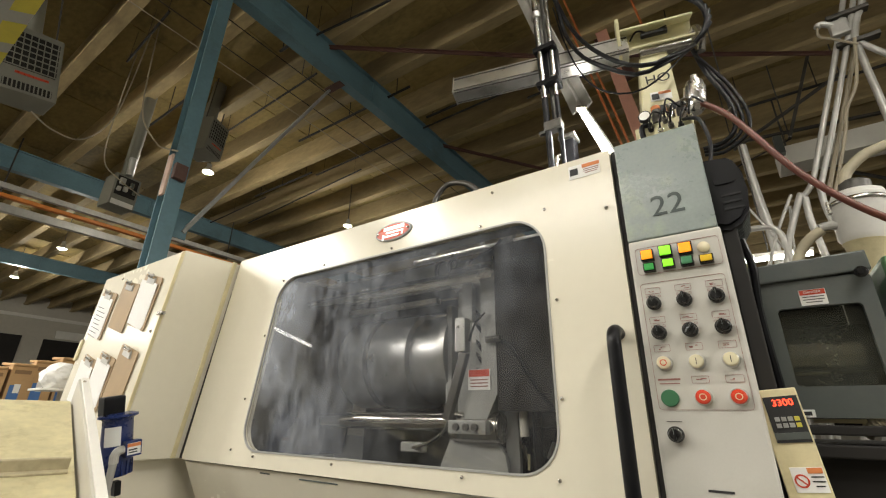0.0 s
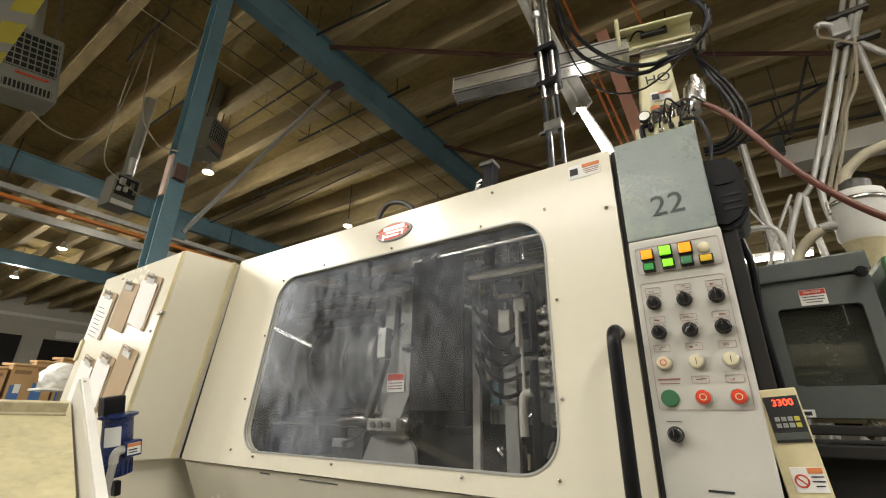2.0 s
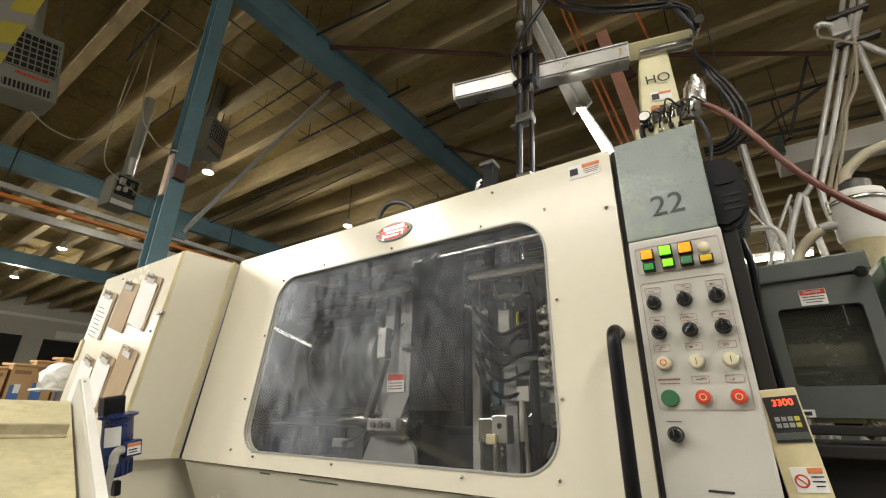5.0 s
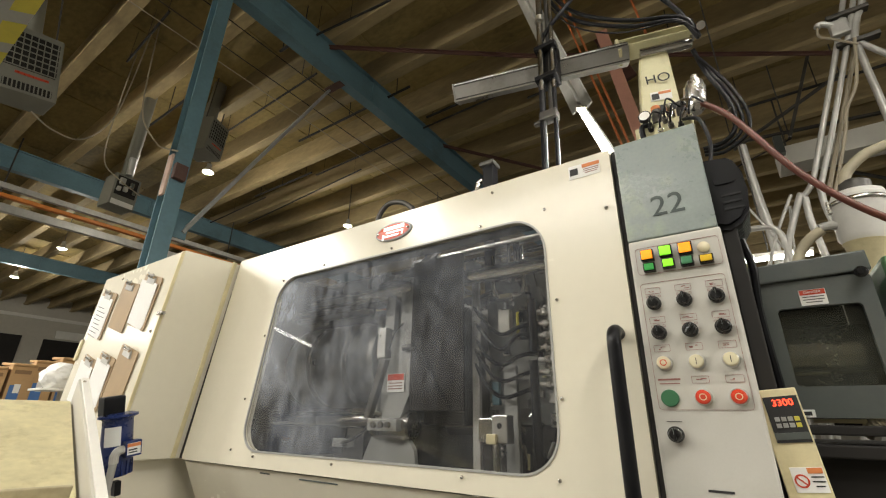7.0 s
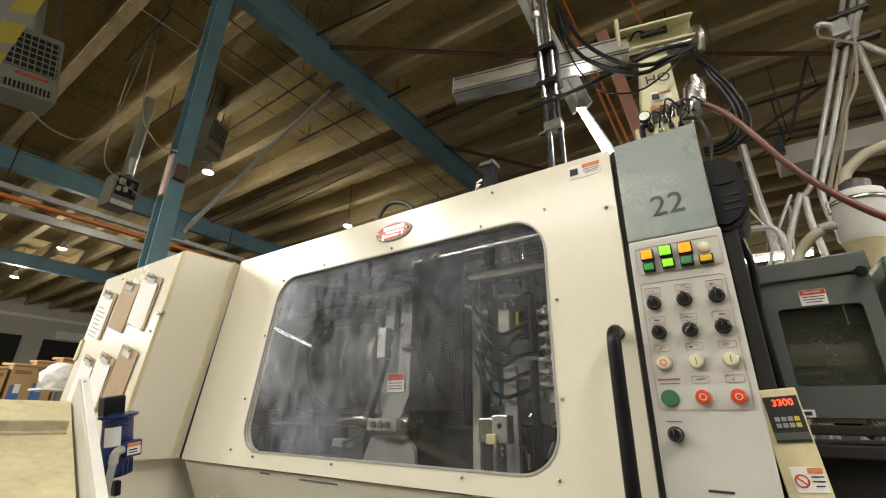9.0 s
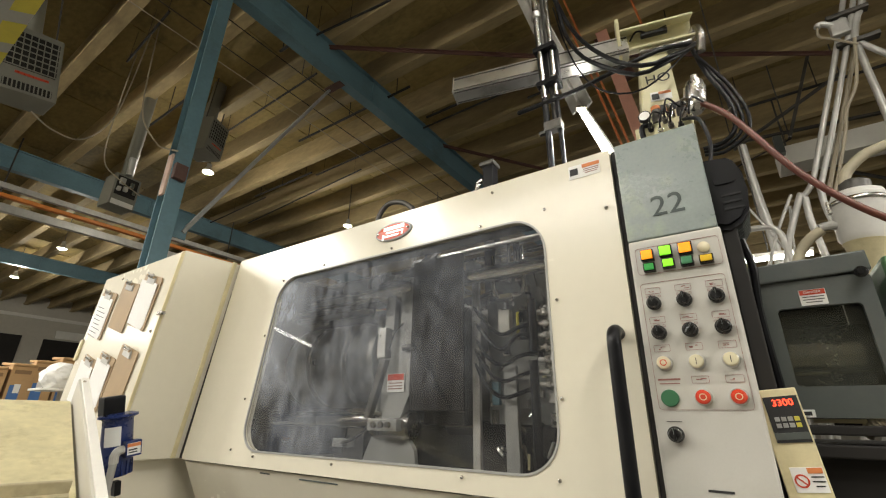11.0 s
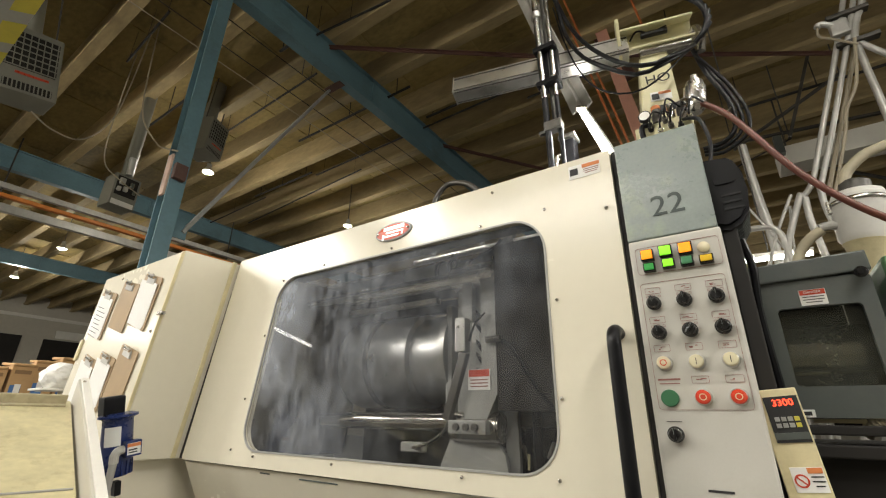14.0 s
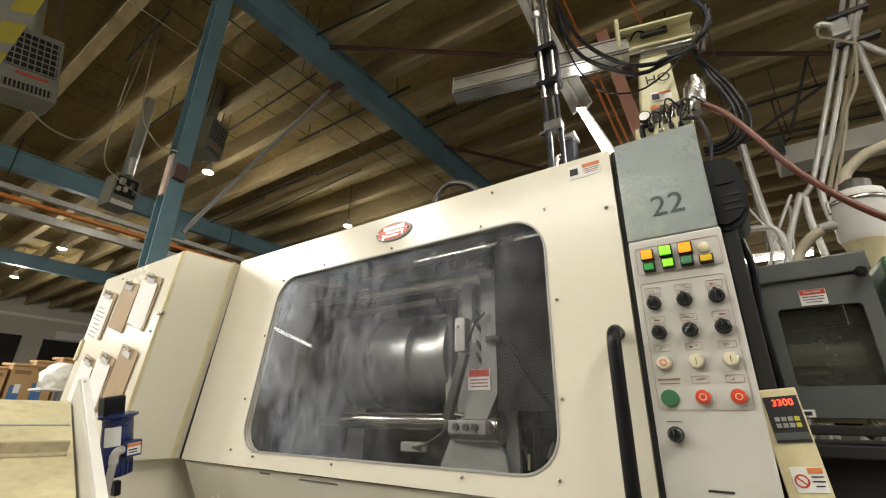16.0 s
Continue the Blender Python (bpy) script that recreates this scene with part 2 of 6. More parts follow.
def box(c, s, bev=0.003, m=None, bm=None, seg=2):
    """Bevelled box: centre, size, optional pose."""
    b2 = bmesh.new()
    bmesh.ops.create_cube(b2, size=1, matrix=Matrix.Translation(c) @ Matrix.Diagonal((*s, 1)))
    if bev:
        bmesh.ops.bevel(b2, geom=b2.edges[:], offset=min(bev, min(s) * 0.45), segments=seg, profile=0.6, affect="EDGES")
    if m is not None:
        bmesh.ops.transform(b2, matrix=m, verts=b2.verts)
    return join(bm, b2)


def join(bm, b2):
    if bm is None:
        return b2
    me = bpy.data.meshes.new("tmp")
    b2.to_mesh(me)
    b2.free()
    bm.from_mesh(me)
    bpy.data.meshes.remove(me)
    return bm


def span(a, b):
    """Pose at a whose z axis points to b."""
    a, b = Vector(a), Vector(b)
    return Matrix.Translation(a) @ (b - a).to_track_quat("Z", "Y").to_matrix().to_4x4()


def rod(a, b, r, n=16, bm=None, r2=None, bev=0.0):
    """Capped cylinder or cone from a to b."""
    length = (Vector(b) - Vector(a)).length
    b2 = bmesh.new()
    bmesh.ops.create_cone(b2, cap_ends=True, segments=n, radius1=r, radius2=r if r2 is None else r2, depth=length, matrix=Matrix.Translation((0, 0, length / 2)))
    if bev:
        es = [e for e in b2.edges if abs(e.verts[0].co.z - e.verts[1].co.z) < 1e-6]
        bmesh.ops.bevel(b2, geom=es, offset=bev, segments=2, affect="EDGES")
    bmesh.ops.transform(b2, matrix=span(a, b), verts=b2.verts)
    return join(bm, b2)


def beam(a, b, w, h, bm=None, bev=0.004, up=(0, 0, 1)):
    """Rectangular bar from a to b."""
    a, b = Vector(a), Vector(b)
    d = (b - a).normalized()
    u = Vector(up)
    s = d.cross(u).normalized()
    u = s.cross(d)
    m = Matrix((s, d, u)).transposed().to_4x4()
    m.translation = (a + b) / 2
    return box((0, 0, 0), (w, (b - a).length, h), bev, m, bm)


def lathe(profile, n=32, m=None, bm=None):
    """Turned solid from (radius, z) pairs."""
    b2 = bmesh.new()
    rings = []
    for r, z in profile:
        rings.append([b2.verts.new((max(r, 1e-4) * math.cos(2 * math.pi * i / n), max(r, 1e-4) * math.sin(2 * math.pi * i / n), z)) for i in range(n)])
    for p, q in zip(rings, rings[1:]):
        for i in range(n):
            b2.faces.new((p[i], p[(i + 1) % n], q[(i + 1) % n], q[i]))
    b2.faces.new(rings[0][::-1])
    b2.faces.new(rings[-1])
    if m is not None:
        bmesh.ops.transform(b2, matrix=m, verts=b2.verts)
    return join(bm, b2)


def smooth_path(pts, per=8):
    """Catmull-Rom points through pts."""
    p = [Vector(q) for q in pts]
    p = [2 * p[0] - p[1]] + p + [2 * p[-1] - p[-2]]
    out = []
    for i in range(1, len(p) - 2):
        for k in range(per):
            t = k / per
            a, b, c, d = p[i - 1], p[i], p[i + 1], p[i + 2]
            out.append(0.5 * (2 * b + (c - a) * t + (2 * a - 5 * b + 4 * c - d) * t * t + (3 * b - a - 3 * c + d) * t ** 3))
    out.append(p[-2])
    return out


def sweep(pts, r, n=10, per=8, bm=None, rib=0.0):
    """Round tube along a smooth path."""
    path = smooth_path(pts, per) if per > 1 else [Vector(q) for q in pts]
    b2 = bmesh.new()
    rings = []
    ref = Vector((0.31, 0.17, 0.93))
    for i, p in enumerate(path):
        d = (path[min(i + 1, len(path) - 1)] - path[max(i - 1, 0)]).normalized()
        s = d.cross(ref).normalized()
        u = s.cross(d)
        ref = u
        rr = r * (1 + (rib if i % 2 else 0))
        rings.append([b2.verts.new(p + rr * (math.cos(2 * math.pi * k / n) * s + math.sin(2 * math.pi * k / n) * u)) for k in range(n)])
    for a, b in zip(rings, rings[1:]):
        for k in range(n):
            b2.faces.new((a[k], a[(k + 1) % n], b[(k + 1) % n], b[k]))
    b2.faces.new(rings[0][::-1]), b2.faces.new(rings[-1])
    return join(bm, b2)


def rrect(w, h, r, seg=8):
    """Outline of a rounded rectangle round the origin, counter-clockwise."""
    out = []
    for cx, cy, a0 in ((w / 2 - r, h / 2 - r, 0), (-w / 2 + r, h / 2 - r, 90), (-w / 2 + r, -h / 2 + r, 180), (w / 2 - r, -h / 2 + r, 270)):
        for k in range(seg + 1):
            a = radians(a0 + 90 * k / seg)
            out.append((cx + r * math.cos(a), cy + r * math.sin(a)))
    return out


def slab(outline, y0, y1, m=None, bm=None, hole=None):
    """Plate in the x-z plane between y0 and y1, with an optional hole that has as many points as the outline."""
    b2 = bmesh.new()
    f = [b2.verts.new((x, y0, z)) for x, z in outline]
    g = [b2.verts.new((x, y1, z)) for x, z in outline]
    n = len(outline)
    for i in range(n):
        b2.faces.new((f[i], f[(i + 1) % n], g[(i + 1) % n], g[i]))
    if hole is None:
        b2.faces.new(f), b2.faces.new(g[::-1])
    else:
        p = [b2.verts.new((x, y0, z)) for x, z in hole]
        q = [b2.verts.new((x, y1, z)) for x, z in hole]
        for i in range(n):
            j = (i + 1) % n
            b2.faces.new((p[i], q[i], q[j], p[j]))
            b2.faces.new((f[i], p[i], p[j], f[j]))
            b2.faces.new((g[i], g[j], q[j], q[i]))
    if m is not None:
        bmesh.ops.transform(b2, matrix=m, verts=b2.verts)
    return join(bm, b2)


def shifted(pts, x, z):
    return [(a + x, b + z) for a, b in pts]


def lettering(text, size, m, material, parent, name="lettering", depth=0.0006, bold=0.0):
    """Raised text in the built-in font, in the local x-y plane of m, as a mesh."""
    cu = bpy.data.curves.new("text", "FONT")
    cu.body, cu.size, cu.extrude, cu.align_x, cu.align_y, cu.offset = text, size, depth, "CENTER", "CENTER", bold
    tmp = bpy.data.objects.new("text", cu)
    me = bpy.data.meshes.new_from_object(tmp)
    bpy.data.objects.remove(tmp)
    me.transform(m)
    me.name = name
    me.materials.append(material)
    ob = new(name, me)
    ob.parent = parent
    return ob


FRONT = pose(0, 0, 0, 90, 0, 0)


def on_front(x, y, z):
    """Pose whose x runs right, y up and z towards -y, at a place on a front face."""
    return Matrix.Translation((x, y, z)) @ FRONT


# ---- hall ----
def hall():
    fl = part("floor", box((-8, 6, -0.1), (38, 34, 0.2), 0), CONCRETE, None)
    tagged(fl, "worn grey concrete factory floor", "floor", kind="structure")
    for name, c, s in (("wall_west", (-26.1, 6, 3.5), (0.2, 34, 7)), ("wall_east", (11.1, 6, 3.5), (0.2, 34, 7)), ("wall_north", (-8, 23.1, 3.5), (37, 0.2, 7)), ("wall_south", (-8, -11.1, 3.5), (37, 0.2, 7))):
        tagged(part(name, box(c, s, 0), BLOCKWALL, None), "pale painted block wall of the hall", "wall", kind="structure")
    bm = bmesh.new()
    box((-8, 6, 6.22), (38, 34, 0.2), 0, None, bm)
    # cross strips that divide the deck into panels
    for k in range(31):
        box((-25.5 + 1.22 * k, 6, 6.114), (0.055, 33.8, 0.016), 0, None, bm)
    tagged(part("ceiling", bm, DECK, None), "brown weathered roof deck stained with soot", "ceiling", kind="structure")
    for k in range(-10, 27):
        y = -1.15 + 4.4 * 0.23 + 0.836 * k
        bm = bmesh.new()
        box((-8, y, 5.90), (37.6, 0.075, 0.44), 0.0, None, bm)
        box((-8, y, 5.70), (37.6, 0.145, 0.07), 0.01, None, bm)
        tagged(part("roof_joist", bm, JOIST, None), "pale brown roof joist under the deck", "joist", "roof joists", "structure")
    for x in (-17.3, -10.25, -3.645, 3.4):
        bm = bmesh.new()
        box((x, 6, 5.28), (0.15, 33.5, 0.022), 0.004, None, bm)
        box((x, 6, 5.66), (0.17, 33.5, 0.022), 0.004, None, bm)
        box((x + 0.035, 6, 5.47), (0.014, 33.5, 0.36), 0.0, None, bm)
        for k in range(9):
            box((x, -8.5 + 3.6 * k, 5.47), (0.13, 0.012, 0.36), 0.0, None, bm)
        tagged(part("steel_beam", bm, BLUE_STEEL, None), "blue painted steel roof beam", "beam", "roof beams", "structure")
    # columns of the blue frame
    for x, y in ((-3.70, 0.221), (-3.70, 14.0), (-10.25, 8.0), (3.4, 8.0)):
        bm = bmesh.new()
        for dx in (-0.068, 0.068):
            box((x + dx, y, 2.635), (0.012, 0.13, 5.27), 0.002, None, bm)
        box((x, y, 2.635), (0.124, 0.010, 5.27), 0.0, None, bm)
        box((x, y, 0.01), (0.3, 0.3, 0.02), 0.003, None, bm)
        tagged(part("steel_column", bm, BLUE_STEEL, None), "blue painted steel column with scuffed paint", "column", "columns", "structure")
    t = thing("column_joint", "rusty cut bracket and junction box on the blue column", "bracket")
    part("bracket", box((-3.676, 0.146, 3.095), (0.075, 0.02, 0.38), 0.006), FADED, t)
    part("junction_box", box((-3.606, 0.211, 3.125), (0.05, 0.10, 0.14), 0.006), RUST_STEEL, t)
    t = thing("knee_brace", "grey steel knee brace from column to beam", "brace")
    part("angle_bar", beam((-3.710, 0.384, 2.667), (-3.867, 1.781, 5.26), 0.042, 0.032), CAST, t)
    part("gusset", box((-3.71, 0.335, 2.667), (0.014, 0.17, 0.12), 0.003), BLUE_STEEL, t)
    part("gusset", box((-3.77, 1.781, 5.262), (0.28, 0.10, 0.014), 0.003), RUST_STEEL, t)
    # red-oxide cross braces between beam and joists
    for a, b in (((-3.690, 1.446, 5.629), (-1.523, 2.897, 5.5)), ((-3.690, 3.975, 5.644), (-2.336, 5.570, 5.5)), ((-1.523, 2.897, 5.5), (1.6, 4.9, 5.5))):
        t = thing("cross_brace", "dark red steel cross brace under the roof", "brace", "cross braces")
        bm = beam(a, b, 0.05, 0.012)
        beam((a[0], a[1], a[2] - 0.02), (b[0], b[1], b[2] - 0.02), 0.012, 0.05, bm)
        part("angle_bar", bm, RUST_STEEL, t)
    # far west wall: dark openings as near-black slabs for their shade, pale panels
    for c, s in (((-25.97, 2.6, 2.5), (0.06, 3.4, 3.7)), ((-25.97, 7.8, 2.5), (0.06, 5.5, 3.6))):
        tagged(part("dark_doorway", box(c, s, 0.02), INNER, None), "dark open loading doorway in the wall", "doorway", "doorways", "structure")
    tagged(part("wall_band", box((-25.95, 6, 5.2), (0.1, 33, 0.14), 0.01), WHITE, None), "pale horizontal pipe along the wall", "band", kind="structure")
    tagged(part("wall_panel", box((-25.93, 6.7, 4.55), (0.1, 2.6, 0.35), 0.01), WHITE, None), "pale panel over the dark doorway", "panel", kind="structure")


def crane_rails():
    """White and orange runway rails beside the far blue beam."""
    for name, z, h, mt, lb in (("white_rail", 4.80, 0.10, GALV, "white painted overhead rail"), ("orange_rail", 4.63, 0.07, RAIL_ORANGE, "orange overhead pipe along the rail"), ("lower_rail", 4.42, 0.14, GALV, "grey overhead cable tray")):
        t = thing(name, lb, "rail", "overhead rails")
        part("rail", box((-9.8, 5.5, z), (0.1, 21, h), 0.01), mt, t)
        for k in range(6):
            part("hanger", rod((-9.8, -4 + 4 * k, z), (-9.8, -4 + 4 * k, 5.75), 0.012, 8), DARK_STEEL, t)


# ---- injection moulding machine ----
def ring_plate(x0, x1, z0, z1, hx0, hx1, hz0, hz1, r, y0, y1, cut=None):
    """Rectangular door sheet with a rounded opening."""
    seg = 8
    w, h = x1 - x0, z1 - z0
    outer = shifted(rrect(w, h, 0.012, seg), (x0 + x1) / 2, (z0 + z1) / 2)
    inner = shifted(rrect(hx1 - hx0, hz1 - hz0, r, seg), (hx0 + hx1) / 2, (hz0 + hz1) / 2)
    return slab(outer, y0, y1, hole=inner)


DX0, DX1, DZ0, DZ1 = -2.128, -0.213, 1.057, 1.980
WX0, WX1, WZ0, WZ1 = -1.722, -0.425, 1.114, 1.826


def screw(x, z, parent, y=-0.001, r=0.008, mt=None):
    part("screw", lathe([(r, 0), (r, 0.002), (r * 0.7, 0.005), (0.001, 0.006)], 10, on_front(x, y, z)), mt or STEEL, parent)


def machine():
    t = thing("injection_moulding_machine", "cream enamelled plastic injection moulding machine with a smeared window", "machine")
    # sliding safety door
    door = part("safety_door", ring_plate(DX0, DX1, DZ0, DZ1, WX0, WX1, WZ0, WZ1, 0.11, 0.0, 0.028), CREAM, t, "cream sliding safety door")
    part("top_flange", box(((DX0 + DX1) / 2, 0.05, 1.972), (DX1 - DX0, 0.09, 0.014), 0.004), CREAM, door)
    part("window_seal", slab(shifted(rrect(WX1 - WX0 + 0.004, WZ1 - WZ0 + 0.004, 0.112), (WX0 + WX1) / 2, (WZ0 + WZ1) / 2), -0.003, 0.004, hole=shifted(rrect(WX1 - WX0 - 0.008, WZ1 - WZ0 - 0.008, 0.106), (WX0 + WX1) / 2, (WZ0 + WZ1) / 2)), SEAL, door, "grey rubber window seal")
    pane = part("window_pane", slab(shifted(rrect(WX1 - WX0 - 0.008, WZ1 - WZ0 - 0.008, 0.106), (WX0 + WX1) / 2, (WZ0 + WZ1) / 2), 0.008, 0.012), WINDOW, door, "smeared and scratched clear polycarbonate with painted light haze")
    pane.visible_shadow = False
    for x, z in ((-1.43, 1.842), (-1.045, 1.84), (-0.647, 1.838), (-0.418, 1.842), (-0.402, 1.559), (-0.411, 1.30), (-0.432, 1.11), (-0.70, 1.097), (-1.195, 1.097), (-1.62, 1.097), (-1.772, 1.115), (-1.765, 1.313), (-1.74, 1.575), (-1.70, 1.815), (-0.60, 1.95), (-0.24, 1.80)):
        screw(x, z, door, r=0.0052)
    handle = part("handle", sweep([(-0.252, 0.0, 1.452), (-0.252, -0.030, 1.454), (-0.252, -0.052, 1.440), (-0.252, -0.058, 1.40), (-0.252, -0.058, 1.25), (-0.252, -0.058, 1.12), (-0.252, -0.052, 1.085), (-0.252, -0.03, 1.07), (-0.252, 0.0, 1.072)], 0.0165, 14, 5), BLACK, door, "black rubber covered pull handle", True)
    # oval badge, plain shapes only
    badge = part("badge", lathe([(0.5, 0), (0.5, 0.06), (0.46, 0.08)], 40, on_front(-1.045, 0.0, 1.907) @ Matrix.Diagonal((0.185, 0.072, 0.09, 1))), SEAL, door, "oval red and silver maker's badge")
    part("badge_field", lathe([(0.5, 0), (0.5, 0.02)], 40, on_front(-1.045, -0.0065, 1.907) @ Matrix.Diagonal((0.168, 0.060, 0.09, 1))), BADGE_RED, badge)
    part("badge_bar", box((0.0, 0.014, 0.0), (0.105, 0.014, 0.002), 0.0005, on_front(-1.04, -0.0095, 1.907)), ALU, badge)
    bm = box((0.0, 0, 0.0), (0.085, 0.007, 0.002), 0.0005, on_front(-1.035, -0.0095, 1.904))
    box((0.0, 0, 0.0), (0.078, 0.007, 0.002), 0.0005, on_front(-1.052, -0.0095, 1.890), bm)
    box((0.04, 0.0, 0.0), (0.008, 0.021, 0.002), 0.0005, on_front(-1.035, -0.0095, 1.897), bm)
    box((-0.042, -0.009, 0.0), (0.010, 0.024, 0.002), 0.0005, on_front(-1.050, -0.0095, 1.897), bm)
    part("badge_mark", bm, ALU, badge)
    for dx in (-0.078, 0.078):
        screw(-1.045 + dx, 1.907, badge, -0.008, 0.005)
    # warning sticker at the door's top corner
    st = part("warning_sticker", box((-0.288, -0.001, 1.938), (0.092, 0.0015, 0.044), 0.0004), PAPER, door, "white and orange warning sticker")
    part("orange_band", box((-0.268, -0.0022, 1.951), (0.050, 0.001, 0.012), 0.0002), ORANGE_STK, st)
    part("pictogram", box((-0.318, -0.0022, 1.938), (0.024, 0.001, 0.022), 0.0002, None), INK, st)
    for k in range(3):
        part("print_bar", box((-0.268, -0.0022, 1.939 - 0.006 * k), (0.044 - 0.008 * (k == 2), 0.001, 0.002), 0.0), INK_BROWN, st)
    # slanted skirt under the door, with a seam
    bm = bmesh.new()
    prof = [(0.014, 1.051), (0.06, 1.051), (0.30, 0.62), (0.24, 0.62)]
    for x0, x1 in ((-2.215, -0.213),):
        a = [bm.verts.new((x0, y, z)) for y, z in prof]
        b = [bm.verts.new((x1, y, z)) for y, z in prof]
        for i in range(4):
            bm.faces.new((a[i], a[(i + 1) % 4], b[(i + 1) % 4], b[i]))
        bm.faces.new(a[::-1]), bm.faces.new(b)
    part("lower_skirt", bm, CREAM, t, "cream skirt sloping inwards under the door")
    for x, z, w in ((-1.32, 1.035, 0.20), (-0.86, 1.015, 0.10), (-1.62, 1.040, 0.06)):
        y = 0.0135 + (1.051 - z) * 0.524
        part("scuff_mark", box((x, y, z), (w, 0.002, 0.005), 0.0008, None), INK_STENCIL, t, "dark scraped mark")
    part("machine_base", box((-1.5, 0.72, 0.31), (3.2, 0.95, 0.62), 0.02), CREAM, t)
    part("bed", box((-1.1, 0.70, 0.80), (2.3, 0.80, 0.34), 0.02), DARK_STEEL, t)
    # the door's leading edge leans with the cover beside it
    for ob in (door, *door.children_recursive):
        for v in ob.data.vertices:
            v.co.x += 0.20 * (v.co.z - 1.52) * min(max((-0.45 - v.co.x) / 1.6, 0), 1)

    # left cover that stands proud of the door, with raked edges
    def rake(ob):
        for v in ob.data.vertices:
            v.co.x += 0.016 + 0.225 * (v.co.z - 1.5) + 0.022 * (v.co.y + 0.256) / 0.256
        return ob
    cov = rake(part("clamp_cover", box((-2.64, 0.35, 1.512), (0.89, 1.212, 0.91), 0.008), CREAM, t, "cream clamp-end cover with a proud front"))
    rake(part("edge_strip", box((-2.1985, -0.262, 1.51), (0.009, 0.014, 0.90), 0.003), EDGE_YELLOW, cov, "yellowed edge strip"))
    rake(part("edge_strip", box((-2.1945, -0.022, 1.515), (0.007, 0.02, 0.91), 0.003), EDGE_YELLOW, cov, "yellowed edge strip"))
    # black strip that paints the shade in the gap, no real seal
    rake(part("gap_seal", box((-2.180, 0.016, 1.51), (0.030, 0.02, 0.90), 0.002), BLACK_MATT, cov, "dark strip for the shaded gap beside the door"))
    bm = bmesh.new()
    a = [(-3.21, -0.250), (-2.335, -0.250), (-2.24, 0.95), (-3.21, 0.95)]
    c = [(-3.2, -0.02), (-2.36, -0.02), (-2.30, 0.95), (-3.2, 0.95)]
    va = [bm.verts.new((x, y, 1.054)) for x, y in a]
    vc = [bm.verts.new((x, y, 0.60)) for x, y in c]
    for i in range(4):
        bm.faces.new((va[i], va[(i + 1) % 4], vc[(i + 1) % 4], vc[i]))
    bm.faces.new(va), bm.faces.new(vc[::-1])
    part("cover_skirt", bm, CREAM, t, "cream skirt under the cover")
    part("cover_base", box((-2.75, 0.45, 0.30), (0.74, 0.98, 0.60), 0.02), CREAM, t)
    part("latch", box((-2.14, -0.268, 1.672), (0.05, 0.02, 0.016), 0.005), STEEL, cov, "small chrome latch")
    rake(part("hinge", box((-3.065, -0.262, 1.57), (0.030, 0.012, 0.11), 0.004), CREAM_OLD, cov))
    part("screw", lathe([(0.008, 0), (0.006, 0.005), (0.001, 0.006)], 10, on_front(-2.72, -0.256, 1.93)), STEEL, cov)
    part("screw", lathe([(0.008, 0), (0.006, 0.005), (0.001, 0.006)], 10, on_front(-2.225, -0.256, 1.60)), STEEL, cov)
    # rear guard, end walls and partial roof, near-black to carry the interior shade
    # added dark wall that hides the cover's cream side behind the window
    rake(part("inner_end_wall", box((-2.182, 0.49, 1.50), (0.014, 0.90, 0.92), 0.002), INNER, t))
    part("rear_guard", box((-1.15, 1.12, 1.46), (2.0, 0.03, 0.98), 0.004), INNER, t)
    # unseen sheets added to block light, with a gap for the work lamp
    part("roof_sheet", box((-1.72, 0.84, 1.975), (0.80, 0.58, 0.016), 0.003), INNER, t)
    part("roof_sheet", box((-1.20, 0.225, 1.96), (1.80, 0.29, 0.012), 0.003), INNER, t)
    part("fixed_platen", box((-0.16, 0.58, 1.45), (0.24, 0.86, 0.98), 0.02), CAST, t)
    part("roof_rail", box((-0.78, 0.42, 1.945), (0.92, 0.03, 0.022), 0.004), ALU, t)
    part("roof_rail", box((-0.78, 0.44, 1.905), (0.92, 0.03, 0.016), 0.004), STEEL, t)
    # black gap strip and control column
    part("door_seal", box((-0.2055, 0.03, 1.40), (0.013, 0.03, 1.16), 0.003), BLACK_MATT, t, "black rubber door seal")
    return t


def tie_bars(t):
    for y, z in ((0.30, 1.78), (0.86, 1.235), (0.86, 1.78)):
        part("tie_bar", rod((-2.15, y, z), (-0.1, y, z), 0.032, 24), CHROME, t, "polished tie bar", True)


